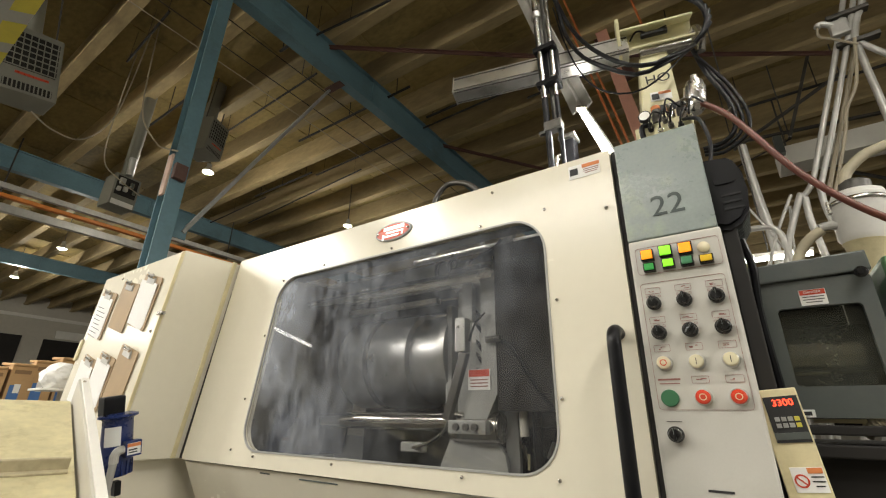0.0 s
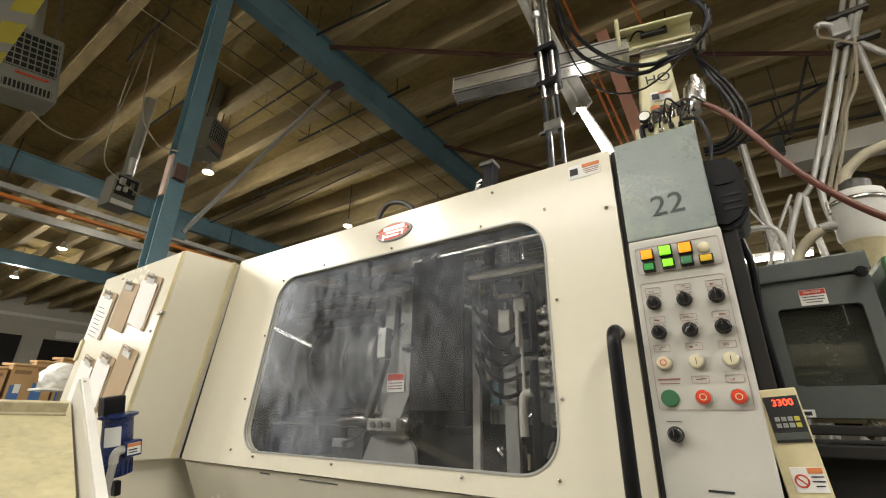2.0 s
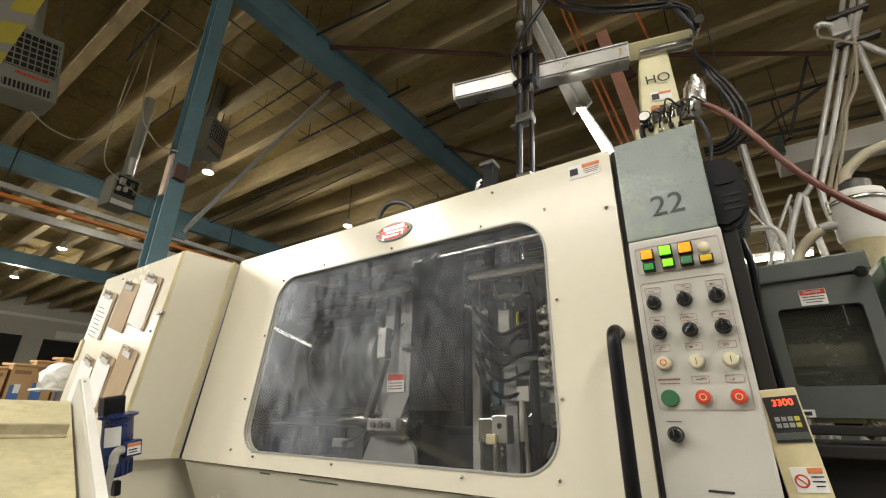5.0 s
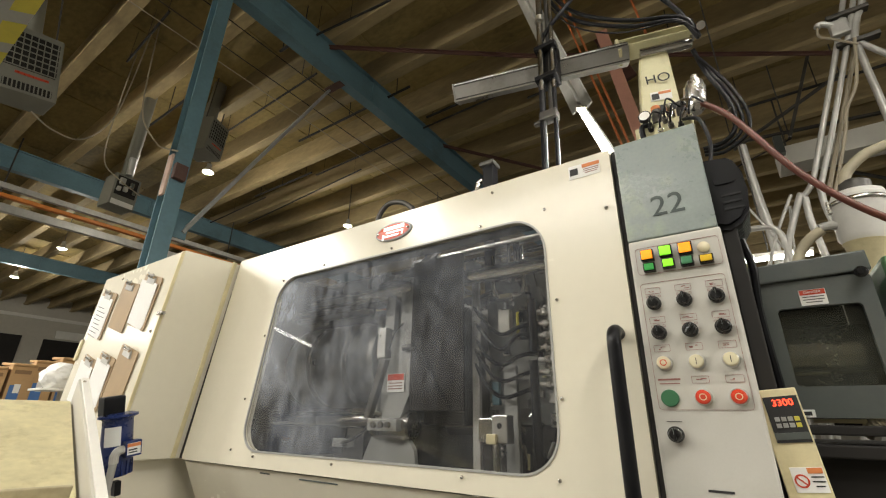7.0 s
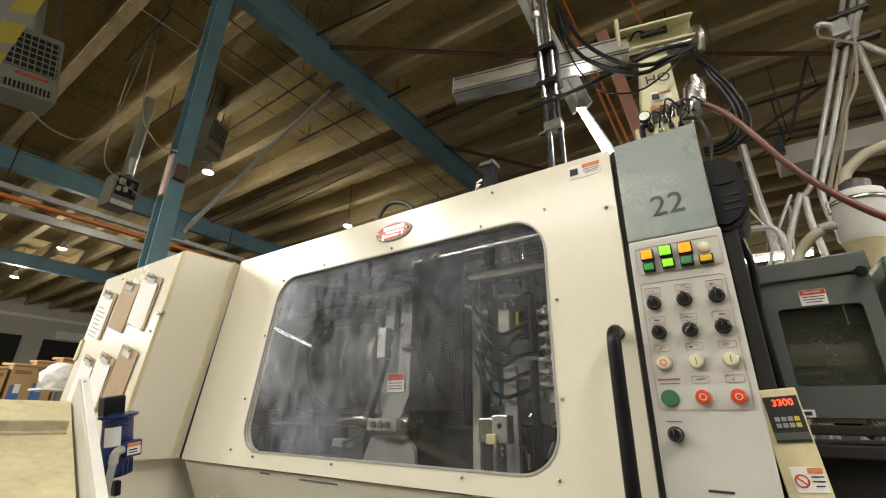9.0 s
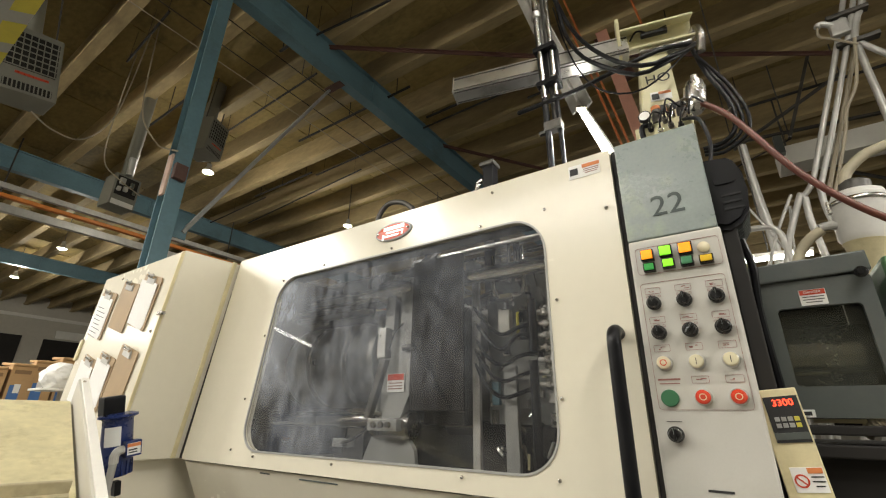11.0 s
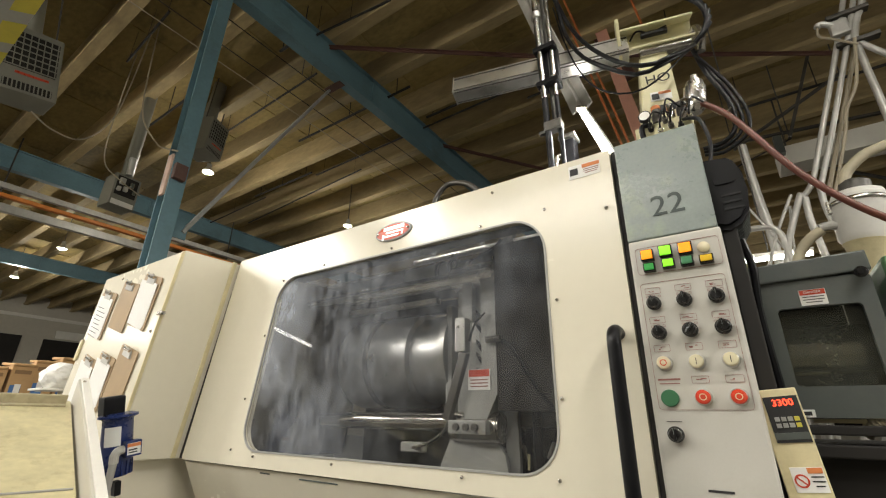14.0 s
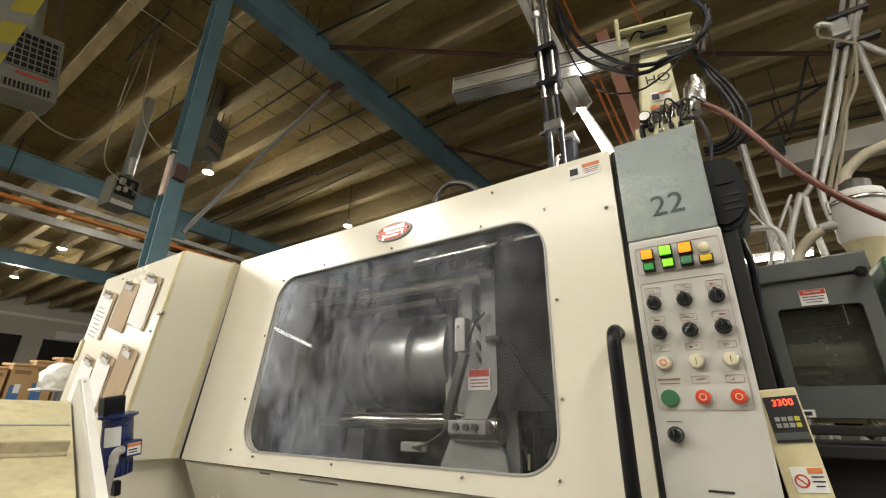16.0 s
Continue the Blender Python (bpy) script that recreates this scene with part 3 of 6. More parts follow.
def moving_platen(t):
    """Moving platen with its mould half; its origin lies at the machine's middle, on the platen's face."""
    bm = slab([(-0.09, -0.17), (0.03, -0.17), (0.085, -0.08), (0.085, 0.38), (-0.09, 0.38)], -0.29, 0.30)
    p = part("moving_platen", bm, CAST, t, "grey cast moving platen")
    bm = slab([(-0.03, -0.171), (0.059, -0.171), (0.106, -0.080), (0.106, 0.40), (0.045, 0.40), (0.045, -0.02), (-0.03, -0.12)], -0.345, -0.312)
    part("side_plate", bm, CAST, p, "pale grey side plate")
    part("back_plate", box((-0.018, -0.325, 0.29), (0.045, 0.03, 0.22), 0.003), CAST, p)
    part("clamp_block", box((-0.026, -0.36, 0.125), (0.045, 0.04, 0.125), 0.004), ALU, p)
    part("link_bar", beam((-0.016, -0.36, 0.06), (-0.092, -0.36, -0.17), 0.03, 0.03, up=(0, 1, 0)), DARK_STEEL, p)
    st = part("warning_sticker", box((0.035, -0.3475, -0.035), (0.090, 0.002, 0.07), 0.0004), PAPER, p, "white and red warning sticker")
    part("red_band", box((0.035, -0.3495, -0.013), (0.084, 0.001, 0.024), 0.0002), BADGE_RED, st)
    for k in range(3):
        part("print_bar", box((0.035, -0.3495, -0.036 - 0.011 * k), (0.07, 0.001, 0.004), 0), INK_BROWN, st)
    part("foot_block", box((0.0, -0.345, -0.192), (0.15, 0.07, 0.045), 0.004), CAST, p)
    for dx in (-0.04, 0.0, 0.035):
        part("bolt", rod((dx, -0.39, -0.192), (dx, -0.375, -0.192), 0.012, 12), DARK_STEEL, p, smooth=True)
    part("apron", slab([(-0.16, -0.34), (0.12, -0.34), (0.11, -0.28), (0.06, -0.215), (-0.10, -0.215)], -0.31, -0.29), CAST, p, "grey cast apron")
    for y in (-0.30, 0.26):
        for z in (-0.193, 0.365):
            part("bush", rod((-0.10, y, z), (0.10, y, z), 0.052, 24, bev=0.006), STEEL, p, smooth=True)
    # clamp piston and crossheads behind the platen
    part("piston", lathe([(0.10, -0.80), (0.205, -0.79), (0.21, -0.77), (0.21, -0.375), (0.19, -0.37)], 56, pose(0, -0.06, 0.085, 0, 90, 0)), PISTON, p, "worn bright clamping cylinder", True)
    part("piston_sleeve", lathe([(0.16, -0.372), (0.185, -0.37), (0.19, -0.36), (0.19, -0.20), (0.225, -0.195), (0.225, -0.165), (0.12, -0.16), (0.12, -0.09)], 56, pose(0, -0.06, 0.085, 0, 90, 0)), PISTON, p, "polished sleeve and flange of the cylinder", True)
    part("piston_wear_band", lathe([(0.212, -0.62), (0.2125, -0.618), (0.2125, -0.592), (0.212, -0.59)], 56, pose(0, -0.06, 0.085, 0, 90, 0)), DARK_STEEL, p, smooth=True)
    part("top_link", box((-0.46, -0.27, 0.30), (0.52, 0.035, 0.022), 0.004), ALU, p)
    part("grease_block", box((-0.30, -0.28, -0.27), (0.10, 0.04, 0.035), 0.005), CAST, p)
    part("grease_line", sweep([(-0.28, -0.31, -0.27), (-0.20, -0.32, -0.25), (-0.12, -0.33, -0.20), (-0.09, -0.34, -0.12)], 0.006, 8), DARK_STEEL, p)
    part("rib", box((-0.16, -0.20, 0.06), (0.03, 0.10, 0.44), 0.006), CAST, p)
    part("motor", rod((-0.38, -0.25, 0.42), (-0.10, -0.25, 0.42), 0.052, 24, bev=0.008), CAST, p, smooth=True)
    part("motor_end", rod((-0.10, -0.25, 0.42), (-0.045, -0.25, 0.42), 0.044, 24, bev=0.008), CAST, p, smooth=True)
    for x in (-0.19, -0.125):
        part("motor_clamp", rod((x - 0.008, -0.25, 0.42), (x + 0.008, -0.25, 0.42), 0.060, 24), BLACK, p, smooth=True)
    part("motor_cable", sweep([(-0.045, -0.25, 0.42), (0.02, -0.25, 0.45), (0.08, -0.22, 0.50), (0.10, -0.18, 0.58)], 0.03, 10), BLACK, p, "black cable sleeve")
    part("guide_shaft", rod((-0.80, -0.30, -0.178), (-0.02, -0.30, -0.178), 0.032, 24, bev=0.004), CHROME, p, "polished guide shaft", True)
    # sheet colour holds the darkness of the unlit mould space
    part("guard_sheet", box((0.232, -0.346, 0.16), (0.250, 0.010, 0.60), 0.003), INNER, p, "guard sheet coloured near-black for the shade of the mould space")
    part("mould_half", box((0.20, 0.0, 0.04), (0.19, 0.50, 0.46), 0.008), DARK_STEEL, p)
    part("sensor", rod((0.075, -0.36, 0.10), (0.13, -0.36, 0.10), 0.012, 12), DARK_STEEL, p)
    part("cable", sweep([(0.07, -0.36, 0.20), (0.03, -0.365, 0.16), (0.005, -0.365, 0.10)], 0.004, 6), BLACK, p, "black sensor cable")
    part("cable", sweep([(0.12, -0.36, 0.10), (0.17, -0.365, 0.07), (0.25, -0.36, -0.06), (0.31, -0.35, -0.14)], 0.006, 8), BLACK, p, "black sensor cable")
    # hose post and loop that stand above the door
    part("post", box((0.385, -0.15, 0.62), (0.055, 0.055, 0.66), 0.006), BLACK, p, "black post with a cap")
    part("post_arm", box((0.38, -0.24, 0.40), (0.04, 0.20, 0.04), 0.004), DARK_STEEL, p)
    part("post_cap", box((0.385, -0.155, 0.957), (0.075, 0.075, 0.022), 0.006), DARK_STEEL, p)
    part("elbow", sweep([(0.36, -0.17, 0.88), (0.335, -0.17, 0.875), (0.325, -0.17, 0.84), (0.33, -0.17, 0.74)], 0.013, 8), STEEL, p)
    part("hose_loop", sweep([(-0.32, -0.15, 0.50), (-0.322, -0.15, 0.80), (-0.305, -0.15, 0.885), (-0.25, -0.15, 0.93), (-0.18, -0.15, 0.925), (-0.10, -0.15, 0.88), (-0.06, -0.15, 0.80), (-0.05, -0.15, 0.5)], 0.014, 10), DARK_STEEL, p, "dark hose loop", True)
    return p


def fixed_mould(t):
    """Fixed mould half with its hoses and fittings beside the fixed platen."""
    part("mould_half", box((-0.34, 0.60, 1.50), (0.12, 0.40, 0.44), 0.008), STEEL, t, "steel fixed mould half")
    # added dark backing for the shade low in the mould space
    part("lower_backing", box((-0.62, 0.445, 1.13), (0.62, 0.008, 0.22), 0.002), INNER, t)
    y = 0.325
    part("guide_bar", box((-0.848, y, 1.45), (0.030, 0.02, 0.78), 0.003), GALV, t, "pale upright guide bar")
    part("bracket_plate", box((-0.842, y - 0.012, 1.57), (0.034, 0.008, 0.10), 0.002), ALU, t)
    part("slotted_plate", box((-0.80, y, 1.43), (0.024, 0.012, 0.11), 0.006), STEEL, t)
    part("manifold_frame", sweep([(-0.766, y, 1.86), (-0.764, y, 1.78), (-0.762, y, 1.70), (-0.70, y, 1.69), (-0.645, y, 1.70), (-0.643, y, 1.80), (-0.643, y, 1.88)], 0.009, 10, 6), CHROME, t, "bent chrome tube", True)
    for x in (-0.70, -0.672, -0.66):
        part("manifold_tube", rod((x, y + 0.01, 1.74), (x, y + 0.01, 1.90), 0.008, 10), CHROME, t, smooth=True)
    part("brass_union", box((-0.715, y - 0.005, 1.687), (0.05, 0.02, 0.016), 0.003), EDGE_YELLOW, t)
    part("valve_box", box((-0.722, y, 1.585), (0.048, 0.03, 0.095), 0.004), RAIL_GREY, t, "pale valve box")
    part("yellow_tube", rod((-0.672, y, 1.53), (-0.672, y, 1.62), 0.006, 8), YELLOW, t)
    rnd = random.Random(4)
    for k in range(5):
        z = 1.36 + 0.055 * k
        part("water_hose", sweep([(-0.90 + 0.02 * k, 0.40, z + 0.16), (-0.86, 0.33, z + 0.10), (-0.80, 0.305, z + 0.02 * rnd.random()), (-0.73, 0.30, z - 0.04), (-0.66, 0.31, z - 0.03 + 0.05 * rnd.random()), (-0.62, 0.36, z)], 0.0072, 8), BLACK, t, smooth=True)
    for k in range(7):
        z = 1.36 + 0.042 * k
        part("fitting_row", rod((-0.60, 0.33, z), (-0.50, 0.33, z - 0.004), 0.010, 10), STEEL if k % 2 else GALV, t, smooth=True)
        part("hex_nut", rod((-0.575, 0.33, z), (-0.56, 0.33, z), 0.017, 6), STEEL, t)
    part("fitting_block", box((-0.52, 0.36, 1.47), (0.12, 0.03, 0.34), 0.004), GALV, t)
    part("vertical_tube", rod((-0.615, 0.315, 1.03), (-0.615, 0.315, 1.44), 0.016, 14), BLACK, t, smooth=True)
    part("vertical_tube", rod((-0.61, 0.315, 1.47), (-0.61, 0.315, 1.66), 0.016, 14), BLACK, t, smooth=True)
    part("grey_duct", box((-0.715, 0.34, 1.23), (0.05, 0.02, 0.40), 0.003), CAST, t)
    part("blue_block", box((-0.775, 0.34, 1.335), (0.028, 0.02, 0.08), 0.003), BLUE_STEEL, t)
    # take-out tube that drops clear after the slide block has come up
    bm = sweep([(-0.655, 0.30, 1.195), (-0.655, 0.30, 1.29), (-0.648, 0.30, 1.325), (-0.62, 0.30, 1.335)], 0.015, 12)
    rod((-0.664, 0.305, 1.49), (-0.660, 0.305, 1.62), 0.011, 12, bm)
    box((-0.655, 0.31, 1.64), (0.045, 0.02, 0.05), 0.004, None, bm)
    rod((-0.652, 0.312, 1.33), (-0.658, 0.312, 1.64), 0.007, 10, bm)
    tube = part("takeout_tube", bm, RAIL_GREY, t, "pale take-out tube with an elbow", True)
    # clutter of small unions, cable ends and brackets in the mould space
    rnd = random.Random(11)
    for mt, count, label in ((STEEL, 46, "small steel unions and brackets"), (BLACK, 40, "black cable ends and plugs"), (EDGE_YELLOW, 10, "small brass fittings"), (CAST, 24, "grey painted brackets")):
        bm = bmesh.new()
        for k in range(count):
            x, z = rnd.uniform(-0.82, -0.45), rnd.uniform(1.10, 1.84)
            yy = rnd.uniform(0.35, 0.42)
            if k % 2:
                box((x, yy, z), (rnd.uniform(0.008, 0.035), 0.02, rnd.uniform(0.008, 0.05)), 0.0015, None, bm, 1)
            else:
                rod((x, yy, z), (x + rnd.uniform(-0.03, 0.03), yy + 0.01, z + rnd.uniform(-0.06, 0.06)), rnd.uniform(0.003, 0.009), 8, bm)
        tagged(part("fitting_clutter", bm, mt, t, label), kind="stuff")
    part("clutter_plate", box((-0.63, 0.43, 1.54), (0.44, 0.012, 0.62), 0.003), CAST, t)
    part("rear_ladder", box((-0.62, 1.05, 1.5), (0.30, 0.02, 0.6), 0.004), CAST, t)
    return tube


def controls(t):
    """Operator panel with lit buttons, selector knobs and push buttons."""
    p = part("control_panel", box((-0.0935, 0.055, 1.20), (0.207, 0.13, 0.965), 0.006), PANEL_WHITE, t, "grey-white operator panel")
    g = part("number_plate_cover", box((-0.0955, 0.052, 1.831), (0.203, 0.124, 0.296), 0.004), PLATE_GREY, t, "grey-green hammered cover with a stencilled number")
    lettering("22", 0.080, on_front(-0.090, -0.0112, 1.764), INK_STENCIL, g, "stencilled_number", 0.0005)
    # printed frames
    def outline(cx, cz, w, h, r, line, mt=INK_BROWN):
        part("printed_frame", slab(shifted(rrect(w, h, r, 4), cx, cz), -0.0115, -0.0098, hole=shifted(rrect(w - 2 * line, h - 2 * line, max(r - line, 0.001), 4), cx, cz)), mt, p)
    outline(-0.091, 1.625, 0.184, 0.070, 0.008, 0.0006)
    outline(-0.093, 1.420, 0.180, 0.294, 0.008, 0.0006)
    # lit square buttons
    for x, z, w, h, m2 in ((-0.155, 1.636, 0.026, 0.024, LIT_ORANGE), (-0.113, 1.639, 0.026, 0.024, LIT_GREEN), (-0.070, 1.638, 0.027, 0.025, LIT_ORANGE), (-0.154, 1.604, 0.023, 0.018, DIM_GREEN), (-0.111, 1.607, 0.024, 0.019, LIT_GREEN), (-0.071, 1.606, 0.024, 0.019, DIM_GREEN2), (-0.031, 1.604, 0.025, 0.016, LIT_AMBER)):
        b = part("square_button", box((x, -0.018, z), (w + 0.004, 0.018, h + 0.004), 0.002), KNOB, p)
        part("lens", box((x, -0.028, z), (w - 0.001, 0.006, h - 0.001), 0.002), m2, b)
    part("round_blank", lathe([(0.0135, 0), (0.0135, 0.004), (0.010, 0.007), (0.001, 0.008)], 20, on_front(-0.032, -0.01, 1.636)), IVORY, p, "ivory blanking cap", True)
    # pictogram labels over the controls
    rnd = random.Random(7)
    for z0 in (1.5465, 1.4745, 1.408, 1.336):
        for x in (-0.157, -0.091, -0.027):
            if z0 == 1.336 and x < -0.15:
                for k in range(2):
                    part("print_bar", box((x + 0.004, -0.0108, 1.338 - 0.009 * k), (0.046 - 0.004 * k, 0.001, 0.004 - 0.002 * k), 0), INK_BROWN, p)
                continue
            outline(x, z0, 0.034, 0.0155, 0.002, 0.0006)
            bm = None
            for k in range(3):
                bm = box((x + rnd.uniform(-0.008, 0.008), -0.0108, z0 + rnd.uniform(-0.003, 0.003)), (rnd.uniform(0.003, 0.012), 0.001, rnd.uniform(0.0008, 0.003)), 0, None, bm)
            part("pictogram", bm, INK_BROWN, p)
            if z0 > 1.45:
                for dx in (-0.013, 0.0, 0.013):
                    outline(x + dx, z0 - 0.0125 - (0.002 if dx else 0), 0.006, 0.0045, 0.0015, 0.0005)
    # selector knobs
    knob_at = [(-0.158, 1.515), (-0.092, 1.516), (-0.027, 1.516), (-0.157, 1.444), (-0.092, 1.445), (-0.027, 1.446), (-0.157, 1.223)]
    for i, (x, z) in enumerate(knob_at):
        k = part("selector_knob", lathe([(0.0165, 0), (0.0165, 0.010), (0.0150, 0.013), (0.0138, 0.014), (0.0132, 0.022), (0.010, 0.026), (0.001, 0.027)], 28, on_front(x, -0.010, z)), KNOB, p, "black selector knob", True)
        turn = (12, 6, 4, 10, -35, 6, 4)[i]
        part("pointer", box((0, 0.0, 0.028), (0.007, 0.027, 0.012), 0.002, on_front(x, -0.010, z) @ pose(0, 0, 0, 0, 0, turn)), KNOB, k)
        part("pointer_line", box((0, 0.006, 0.0345), (0.0012, 0.012, 0.0012), 0.0003, on_front(x, -0.010, z) @ pose(0, 0, 0, 0, 0, turn)), GUARD_GREY, k)
    # push buttons
    for x, z, mt, mark in ((-0.157, 1.374, IVORY, "o"), (-0.091, 1.374, IVORY, "i"), (-0.026, 1.375, IVORY, "i"), (-0.091, 1.299, RED, "o"), (-0.026, 1.299, RED, "o")):
        b = part("push_button", lathe([(0.0170, 0), (0.0170, 0.004), (0.0158, 0.012), (0.0150, 0.013), (0.0150, 0.010), (0.0135, 0.010)], 28, on_front(x, -0.010, z)), ALU, p, "push button with a metal bezel", True)
        part("cap", lathe([(0.0145, 0.004), (0.0145, 0.015), (0.012, 0.0175), (0.001, 0.018)], 28, on_front(x, -0.010, z)), mt, b, smooth=True)
        if mark == "i":
            part("mark", box((0, 0, 0.0182), (0.0014, 0.014, 0.0012), 0.0002, on_front(x, -0.010, z)), INK, b)
        else:
            part("mark", slab(shifted(rrect(0.014, 0.014, 0.0069, 6), 0, 0), -0.0288, -0.0274, Matrix.Translation((x, 0, z)), hole=rrect(0.0105, 0.0105, 0.0052, 6)), IVORY if mt is RED else RED, b)
    part("green_button", lathe([(0.0185, 0), (0.0185, 0.005), (0.017, 0.007), (0.001, 0.0075)], 32, on_front(-0.157, -0.010, 1.298)), GREEN_CAP, p, "flat dark green button", True)
    part("print_line", box((-0.157, -0.0108, 1.249), (0.03, 0.001, 0.0012), 0, pose(0, 0, 0)), INK, p)
    part("print_bar", box((-0.092, -0.0108, 1.118), (0.046, 0.001, 0.0045), 0), INK, p)


# ---- clipboards ----
def clipboard(x, z, w, h, paper, tilt, label):
    t = thing("clipboard", label, "clipboard", "clipboards on the cover", Matrix.Translation((x, -0.258, z)) @ pose(0, 0, 0, 0, tilt, 0))
    part("board", slab(rrect(w, h, 0.012, 4), -0.006, -0.002), BROWN_BOARD, t)
    if paper:
        pm = pose(-0.012, -0.004, -0.004, 1.5 if paper == 2 else 0.6, 0, 0)
        s = part("paper", slab([(-w / 2 + 0.006, -h / 2 + 0.012), (w / 2 - 0.022, -h / 2 + 0.004), (w / 2 - 0.004, -h / 2 + 0.03), (w / 2 - 0.004, h / 2 - 0.03), (-w / 2 + 0.006, h / 2 - 0.03)], -0.0062, -0.0045, pm), PAPER, t, "white sheets of paper")
        if paper == 1:
            for k in range(8):
                part("handwriting", box((-0.02 + 0.012 * (k % 3), -0.0072, h / 2 - 0.09 - 0.022 * k), (w * (0.45 + 0.06 * (k * 7 % 4)), 0.0008, 0.003), 0, pm), INK, s)
    c = part("clip", slab([(-0.045, -0.028), (0.045, -0.028), (0.040, 0.0), (0.02, 0.012), (-0.02, 0.012), (-0.042, 0.0)], -0.014, -0.006, pose(0, 0, h / 2 - 0.015)), GALV, t, "metal spring clip")
    part("lever", slab([(-0.030, -0.012), (0.030, -0.012), (0.036, 0.012), (0.014, 0.005), (-0.014, 0.005), (-0.036, 0.012)], -0.003, 0.0, Matrix.Translation((0, -0.018, h / 2)) @ pose(0, 0, 0, 35, 0, 0)), GALV, c)
    part("spring", rod((-0.034, -0.017, h / 2 - 0.010), (0.034, -0.017, h / 2 - 0.010), 0.007, 10), STEEL, c)
    return t


def clipboards():
    clipboard(-2.845, 1.748, 0.20, 0.25, 1, 15, "clipboard with a handwritten white sheet")
    clipboard(-2.592, 1.762, 0.20, 0.25, 0, 15, "bare brown hardboard clipboard")
    clipboard(-2.355, 1.755, 0.20, 0.26, 2, 16, "clipboard with a curling white sheet")
    clipboard(-2.845, 1.395, 0.20, 0.25, 2, 16, "clipboard with white papers")
    clipboard(-2.635, 1.395, 0.20, 0.25, 2, 15, "clipboard with a plastic sleeved paper")
    clipboard(-2.41, 1.41, 0.20, 0.26, 0, 16, "bare brown hardboard clipboard")


# ---- lamps ----
def strip_light(x, y, z, length, yaw=0, watts=60, label="white twin fluorescent strip light out of view"):
    """Fluorescent strip: tray, two tubes, end caps; an area lamp just under the tubes."""
    m = pose(x, y, z, 0, 0, yaw)
    t = thing("strip_light", label, "lamp", "strip lights", m)
    part("tray", box((0, 0, 0.05), (length, 0.14, 0.05), 0.008), WHITE, t)
    for dy in (-0.04, 0.04):
        part("tube", rod((-length / 2 + 0.03, dy, 0), (length / 2 - 0.03, dy, 0), 0.016, 12), TUBE, t, "glowing tube", True)
    for s in (-1, 1):
        part("end_cap", box((s * (length / 2 - 0.012), 0, 0.01), (0.024, 0.13, 0.06), 0.004), WHITE, t)
    for s in (-1, 1):
        part("hanger", rod((s * length * 0.35, 0, 0.07), (s * length * 0.35, 0, 6.13 - z), 0.006, 6), DARK_STEEL, t)
    if watts:
        area("strip_lamp", m @ Matrix.Translation((0, 0, -0.03)), length * 0.95, 0.12, watts)


def highbay(x, y, z, watts=0, size=0.62):
    t = thing("highbay_lamp", "round highbay lamp hanging under the roof", "lamp", "highbay lamps", pose(x, y, z))
    k = size
    part("reflector", lathe([(0.22 * k, 0), (0.20 * k, 0.06 * k), (0.12 * k, 0.16 * k), (0.09 * k, 0.20 * k), (0.09 * k, 0.36 * k), (0.02 * k, 0.40 * k)], 28), GALV, t, smooth=True)
    part("lens", lathe([(0.14 * k, -0.05 * k), (0.20 * k, -0.02 * k), (0.19 * k, -0.004), (0.001, -0.003)], 28), HID, t, "glowing glass lens")
    part("rod", rod((0, 0, 0.38 * k), (0, 0, 6.13 - z), 0.01, 8), DARK_STEEL, t)
    if watts:
        d = bpy.data.lights.new("highbay_light", "POINT")
        d.energy, d.color, d.shadow_soft_size = watts, (1.0, 0.95, 0.84), 0.12
        new("highbay_light", d).location = (x, y, z - 0.16)


def lamps():
    # strip lights over the aisle before the machine
    strip_light(-1.8, -3.27, 3.5, 3.6, 0, 104)
    # next two are unseen fill strips added to brighten right-facing sides
    strip_light(4.4, 0.3, 3.5, 2.4, 90, 240)
    strip_light(2.0, -1.5, 4.6, 2.4, 90, 118)
    strip_light(-5.2, -2.65, 3.5, 1.2, 0, 225)
    highbay(-13.75, 1.89, 5.1, 75, 0.5)
    highbay(-6.98, 1.90, 5.1, 48, 0.42)
    highbay(-6.59, 4.79, 5.1, 48, 0.42)
    highbay(-18.1, 1.99, 5.1, 150, 0.5)
    highbay(-1.0, 10.5, 4.9, 110)
    highbay(4.9, 3.1, 4.0, 100)
    # next two highbays are unseen, added as fill for the ceiling
    highbay(-4.5, -4.5, 4.9, 260)
    highbay(0.5, -2.5, 4.9, 120)
    highbay(-13.5, 9.0, 5.1, 160)
    # unseen fill strip added to brighten the far west wall
    strip_light(-20.5, -6.0, 4.6, 6.0, 90, 900)
    highbay(-16.1, -8.86, 3.5, 200)
    # sloping work light of the neighbouring machine, mirrored in the window
    t = thing("neighbour_work_light", "sloping fluorescent work light on a post across the aisle", "lamp")
    a, b = Vector((-4.96, -2.21, 2.305)), Vector((-4.50, -2.49, 2.065))
    part("tray", beam(a + Vector((0, -0.03, 0.03)), b + Vector((0, -0.03, 0.03)), 0.08, 0.02), WHITE, t)
    part("tube", rod(a, b, 0.019, 12), TUBE, t, "glowing tube", True)
    part("post", rod((a + b) / 2 + Vector((0, -0.05, 0.03)), Vector(((a.x + b.x) / 2, (a.y + b.y) / 2 - 0.05, 0)), 0.025, 12), GALV, t)


# ---- take-out robot above the machine ----
ARM_AXIS = Matrix(((-0.969, 0.247, 0, -0.102), (-0.247, -0.969, 0, 0.45), (0, 0, 1, 2.683), (0, 0, 0, 1)))


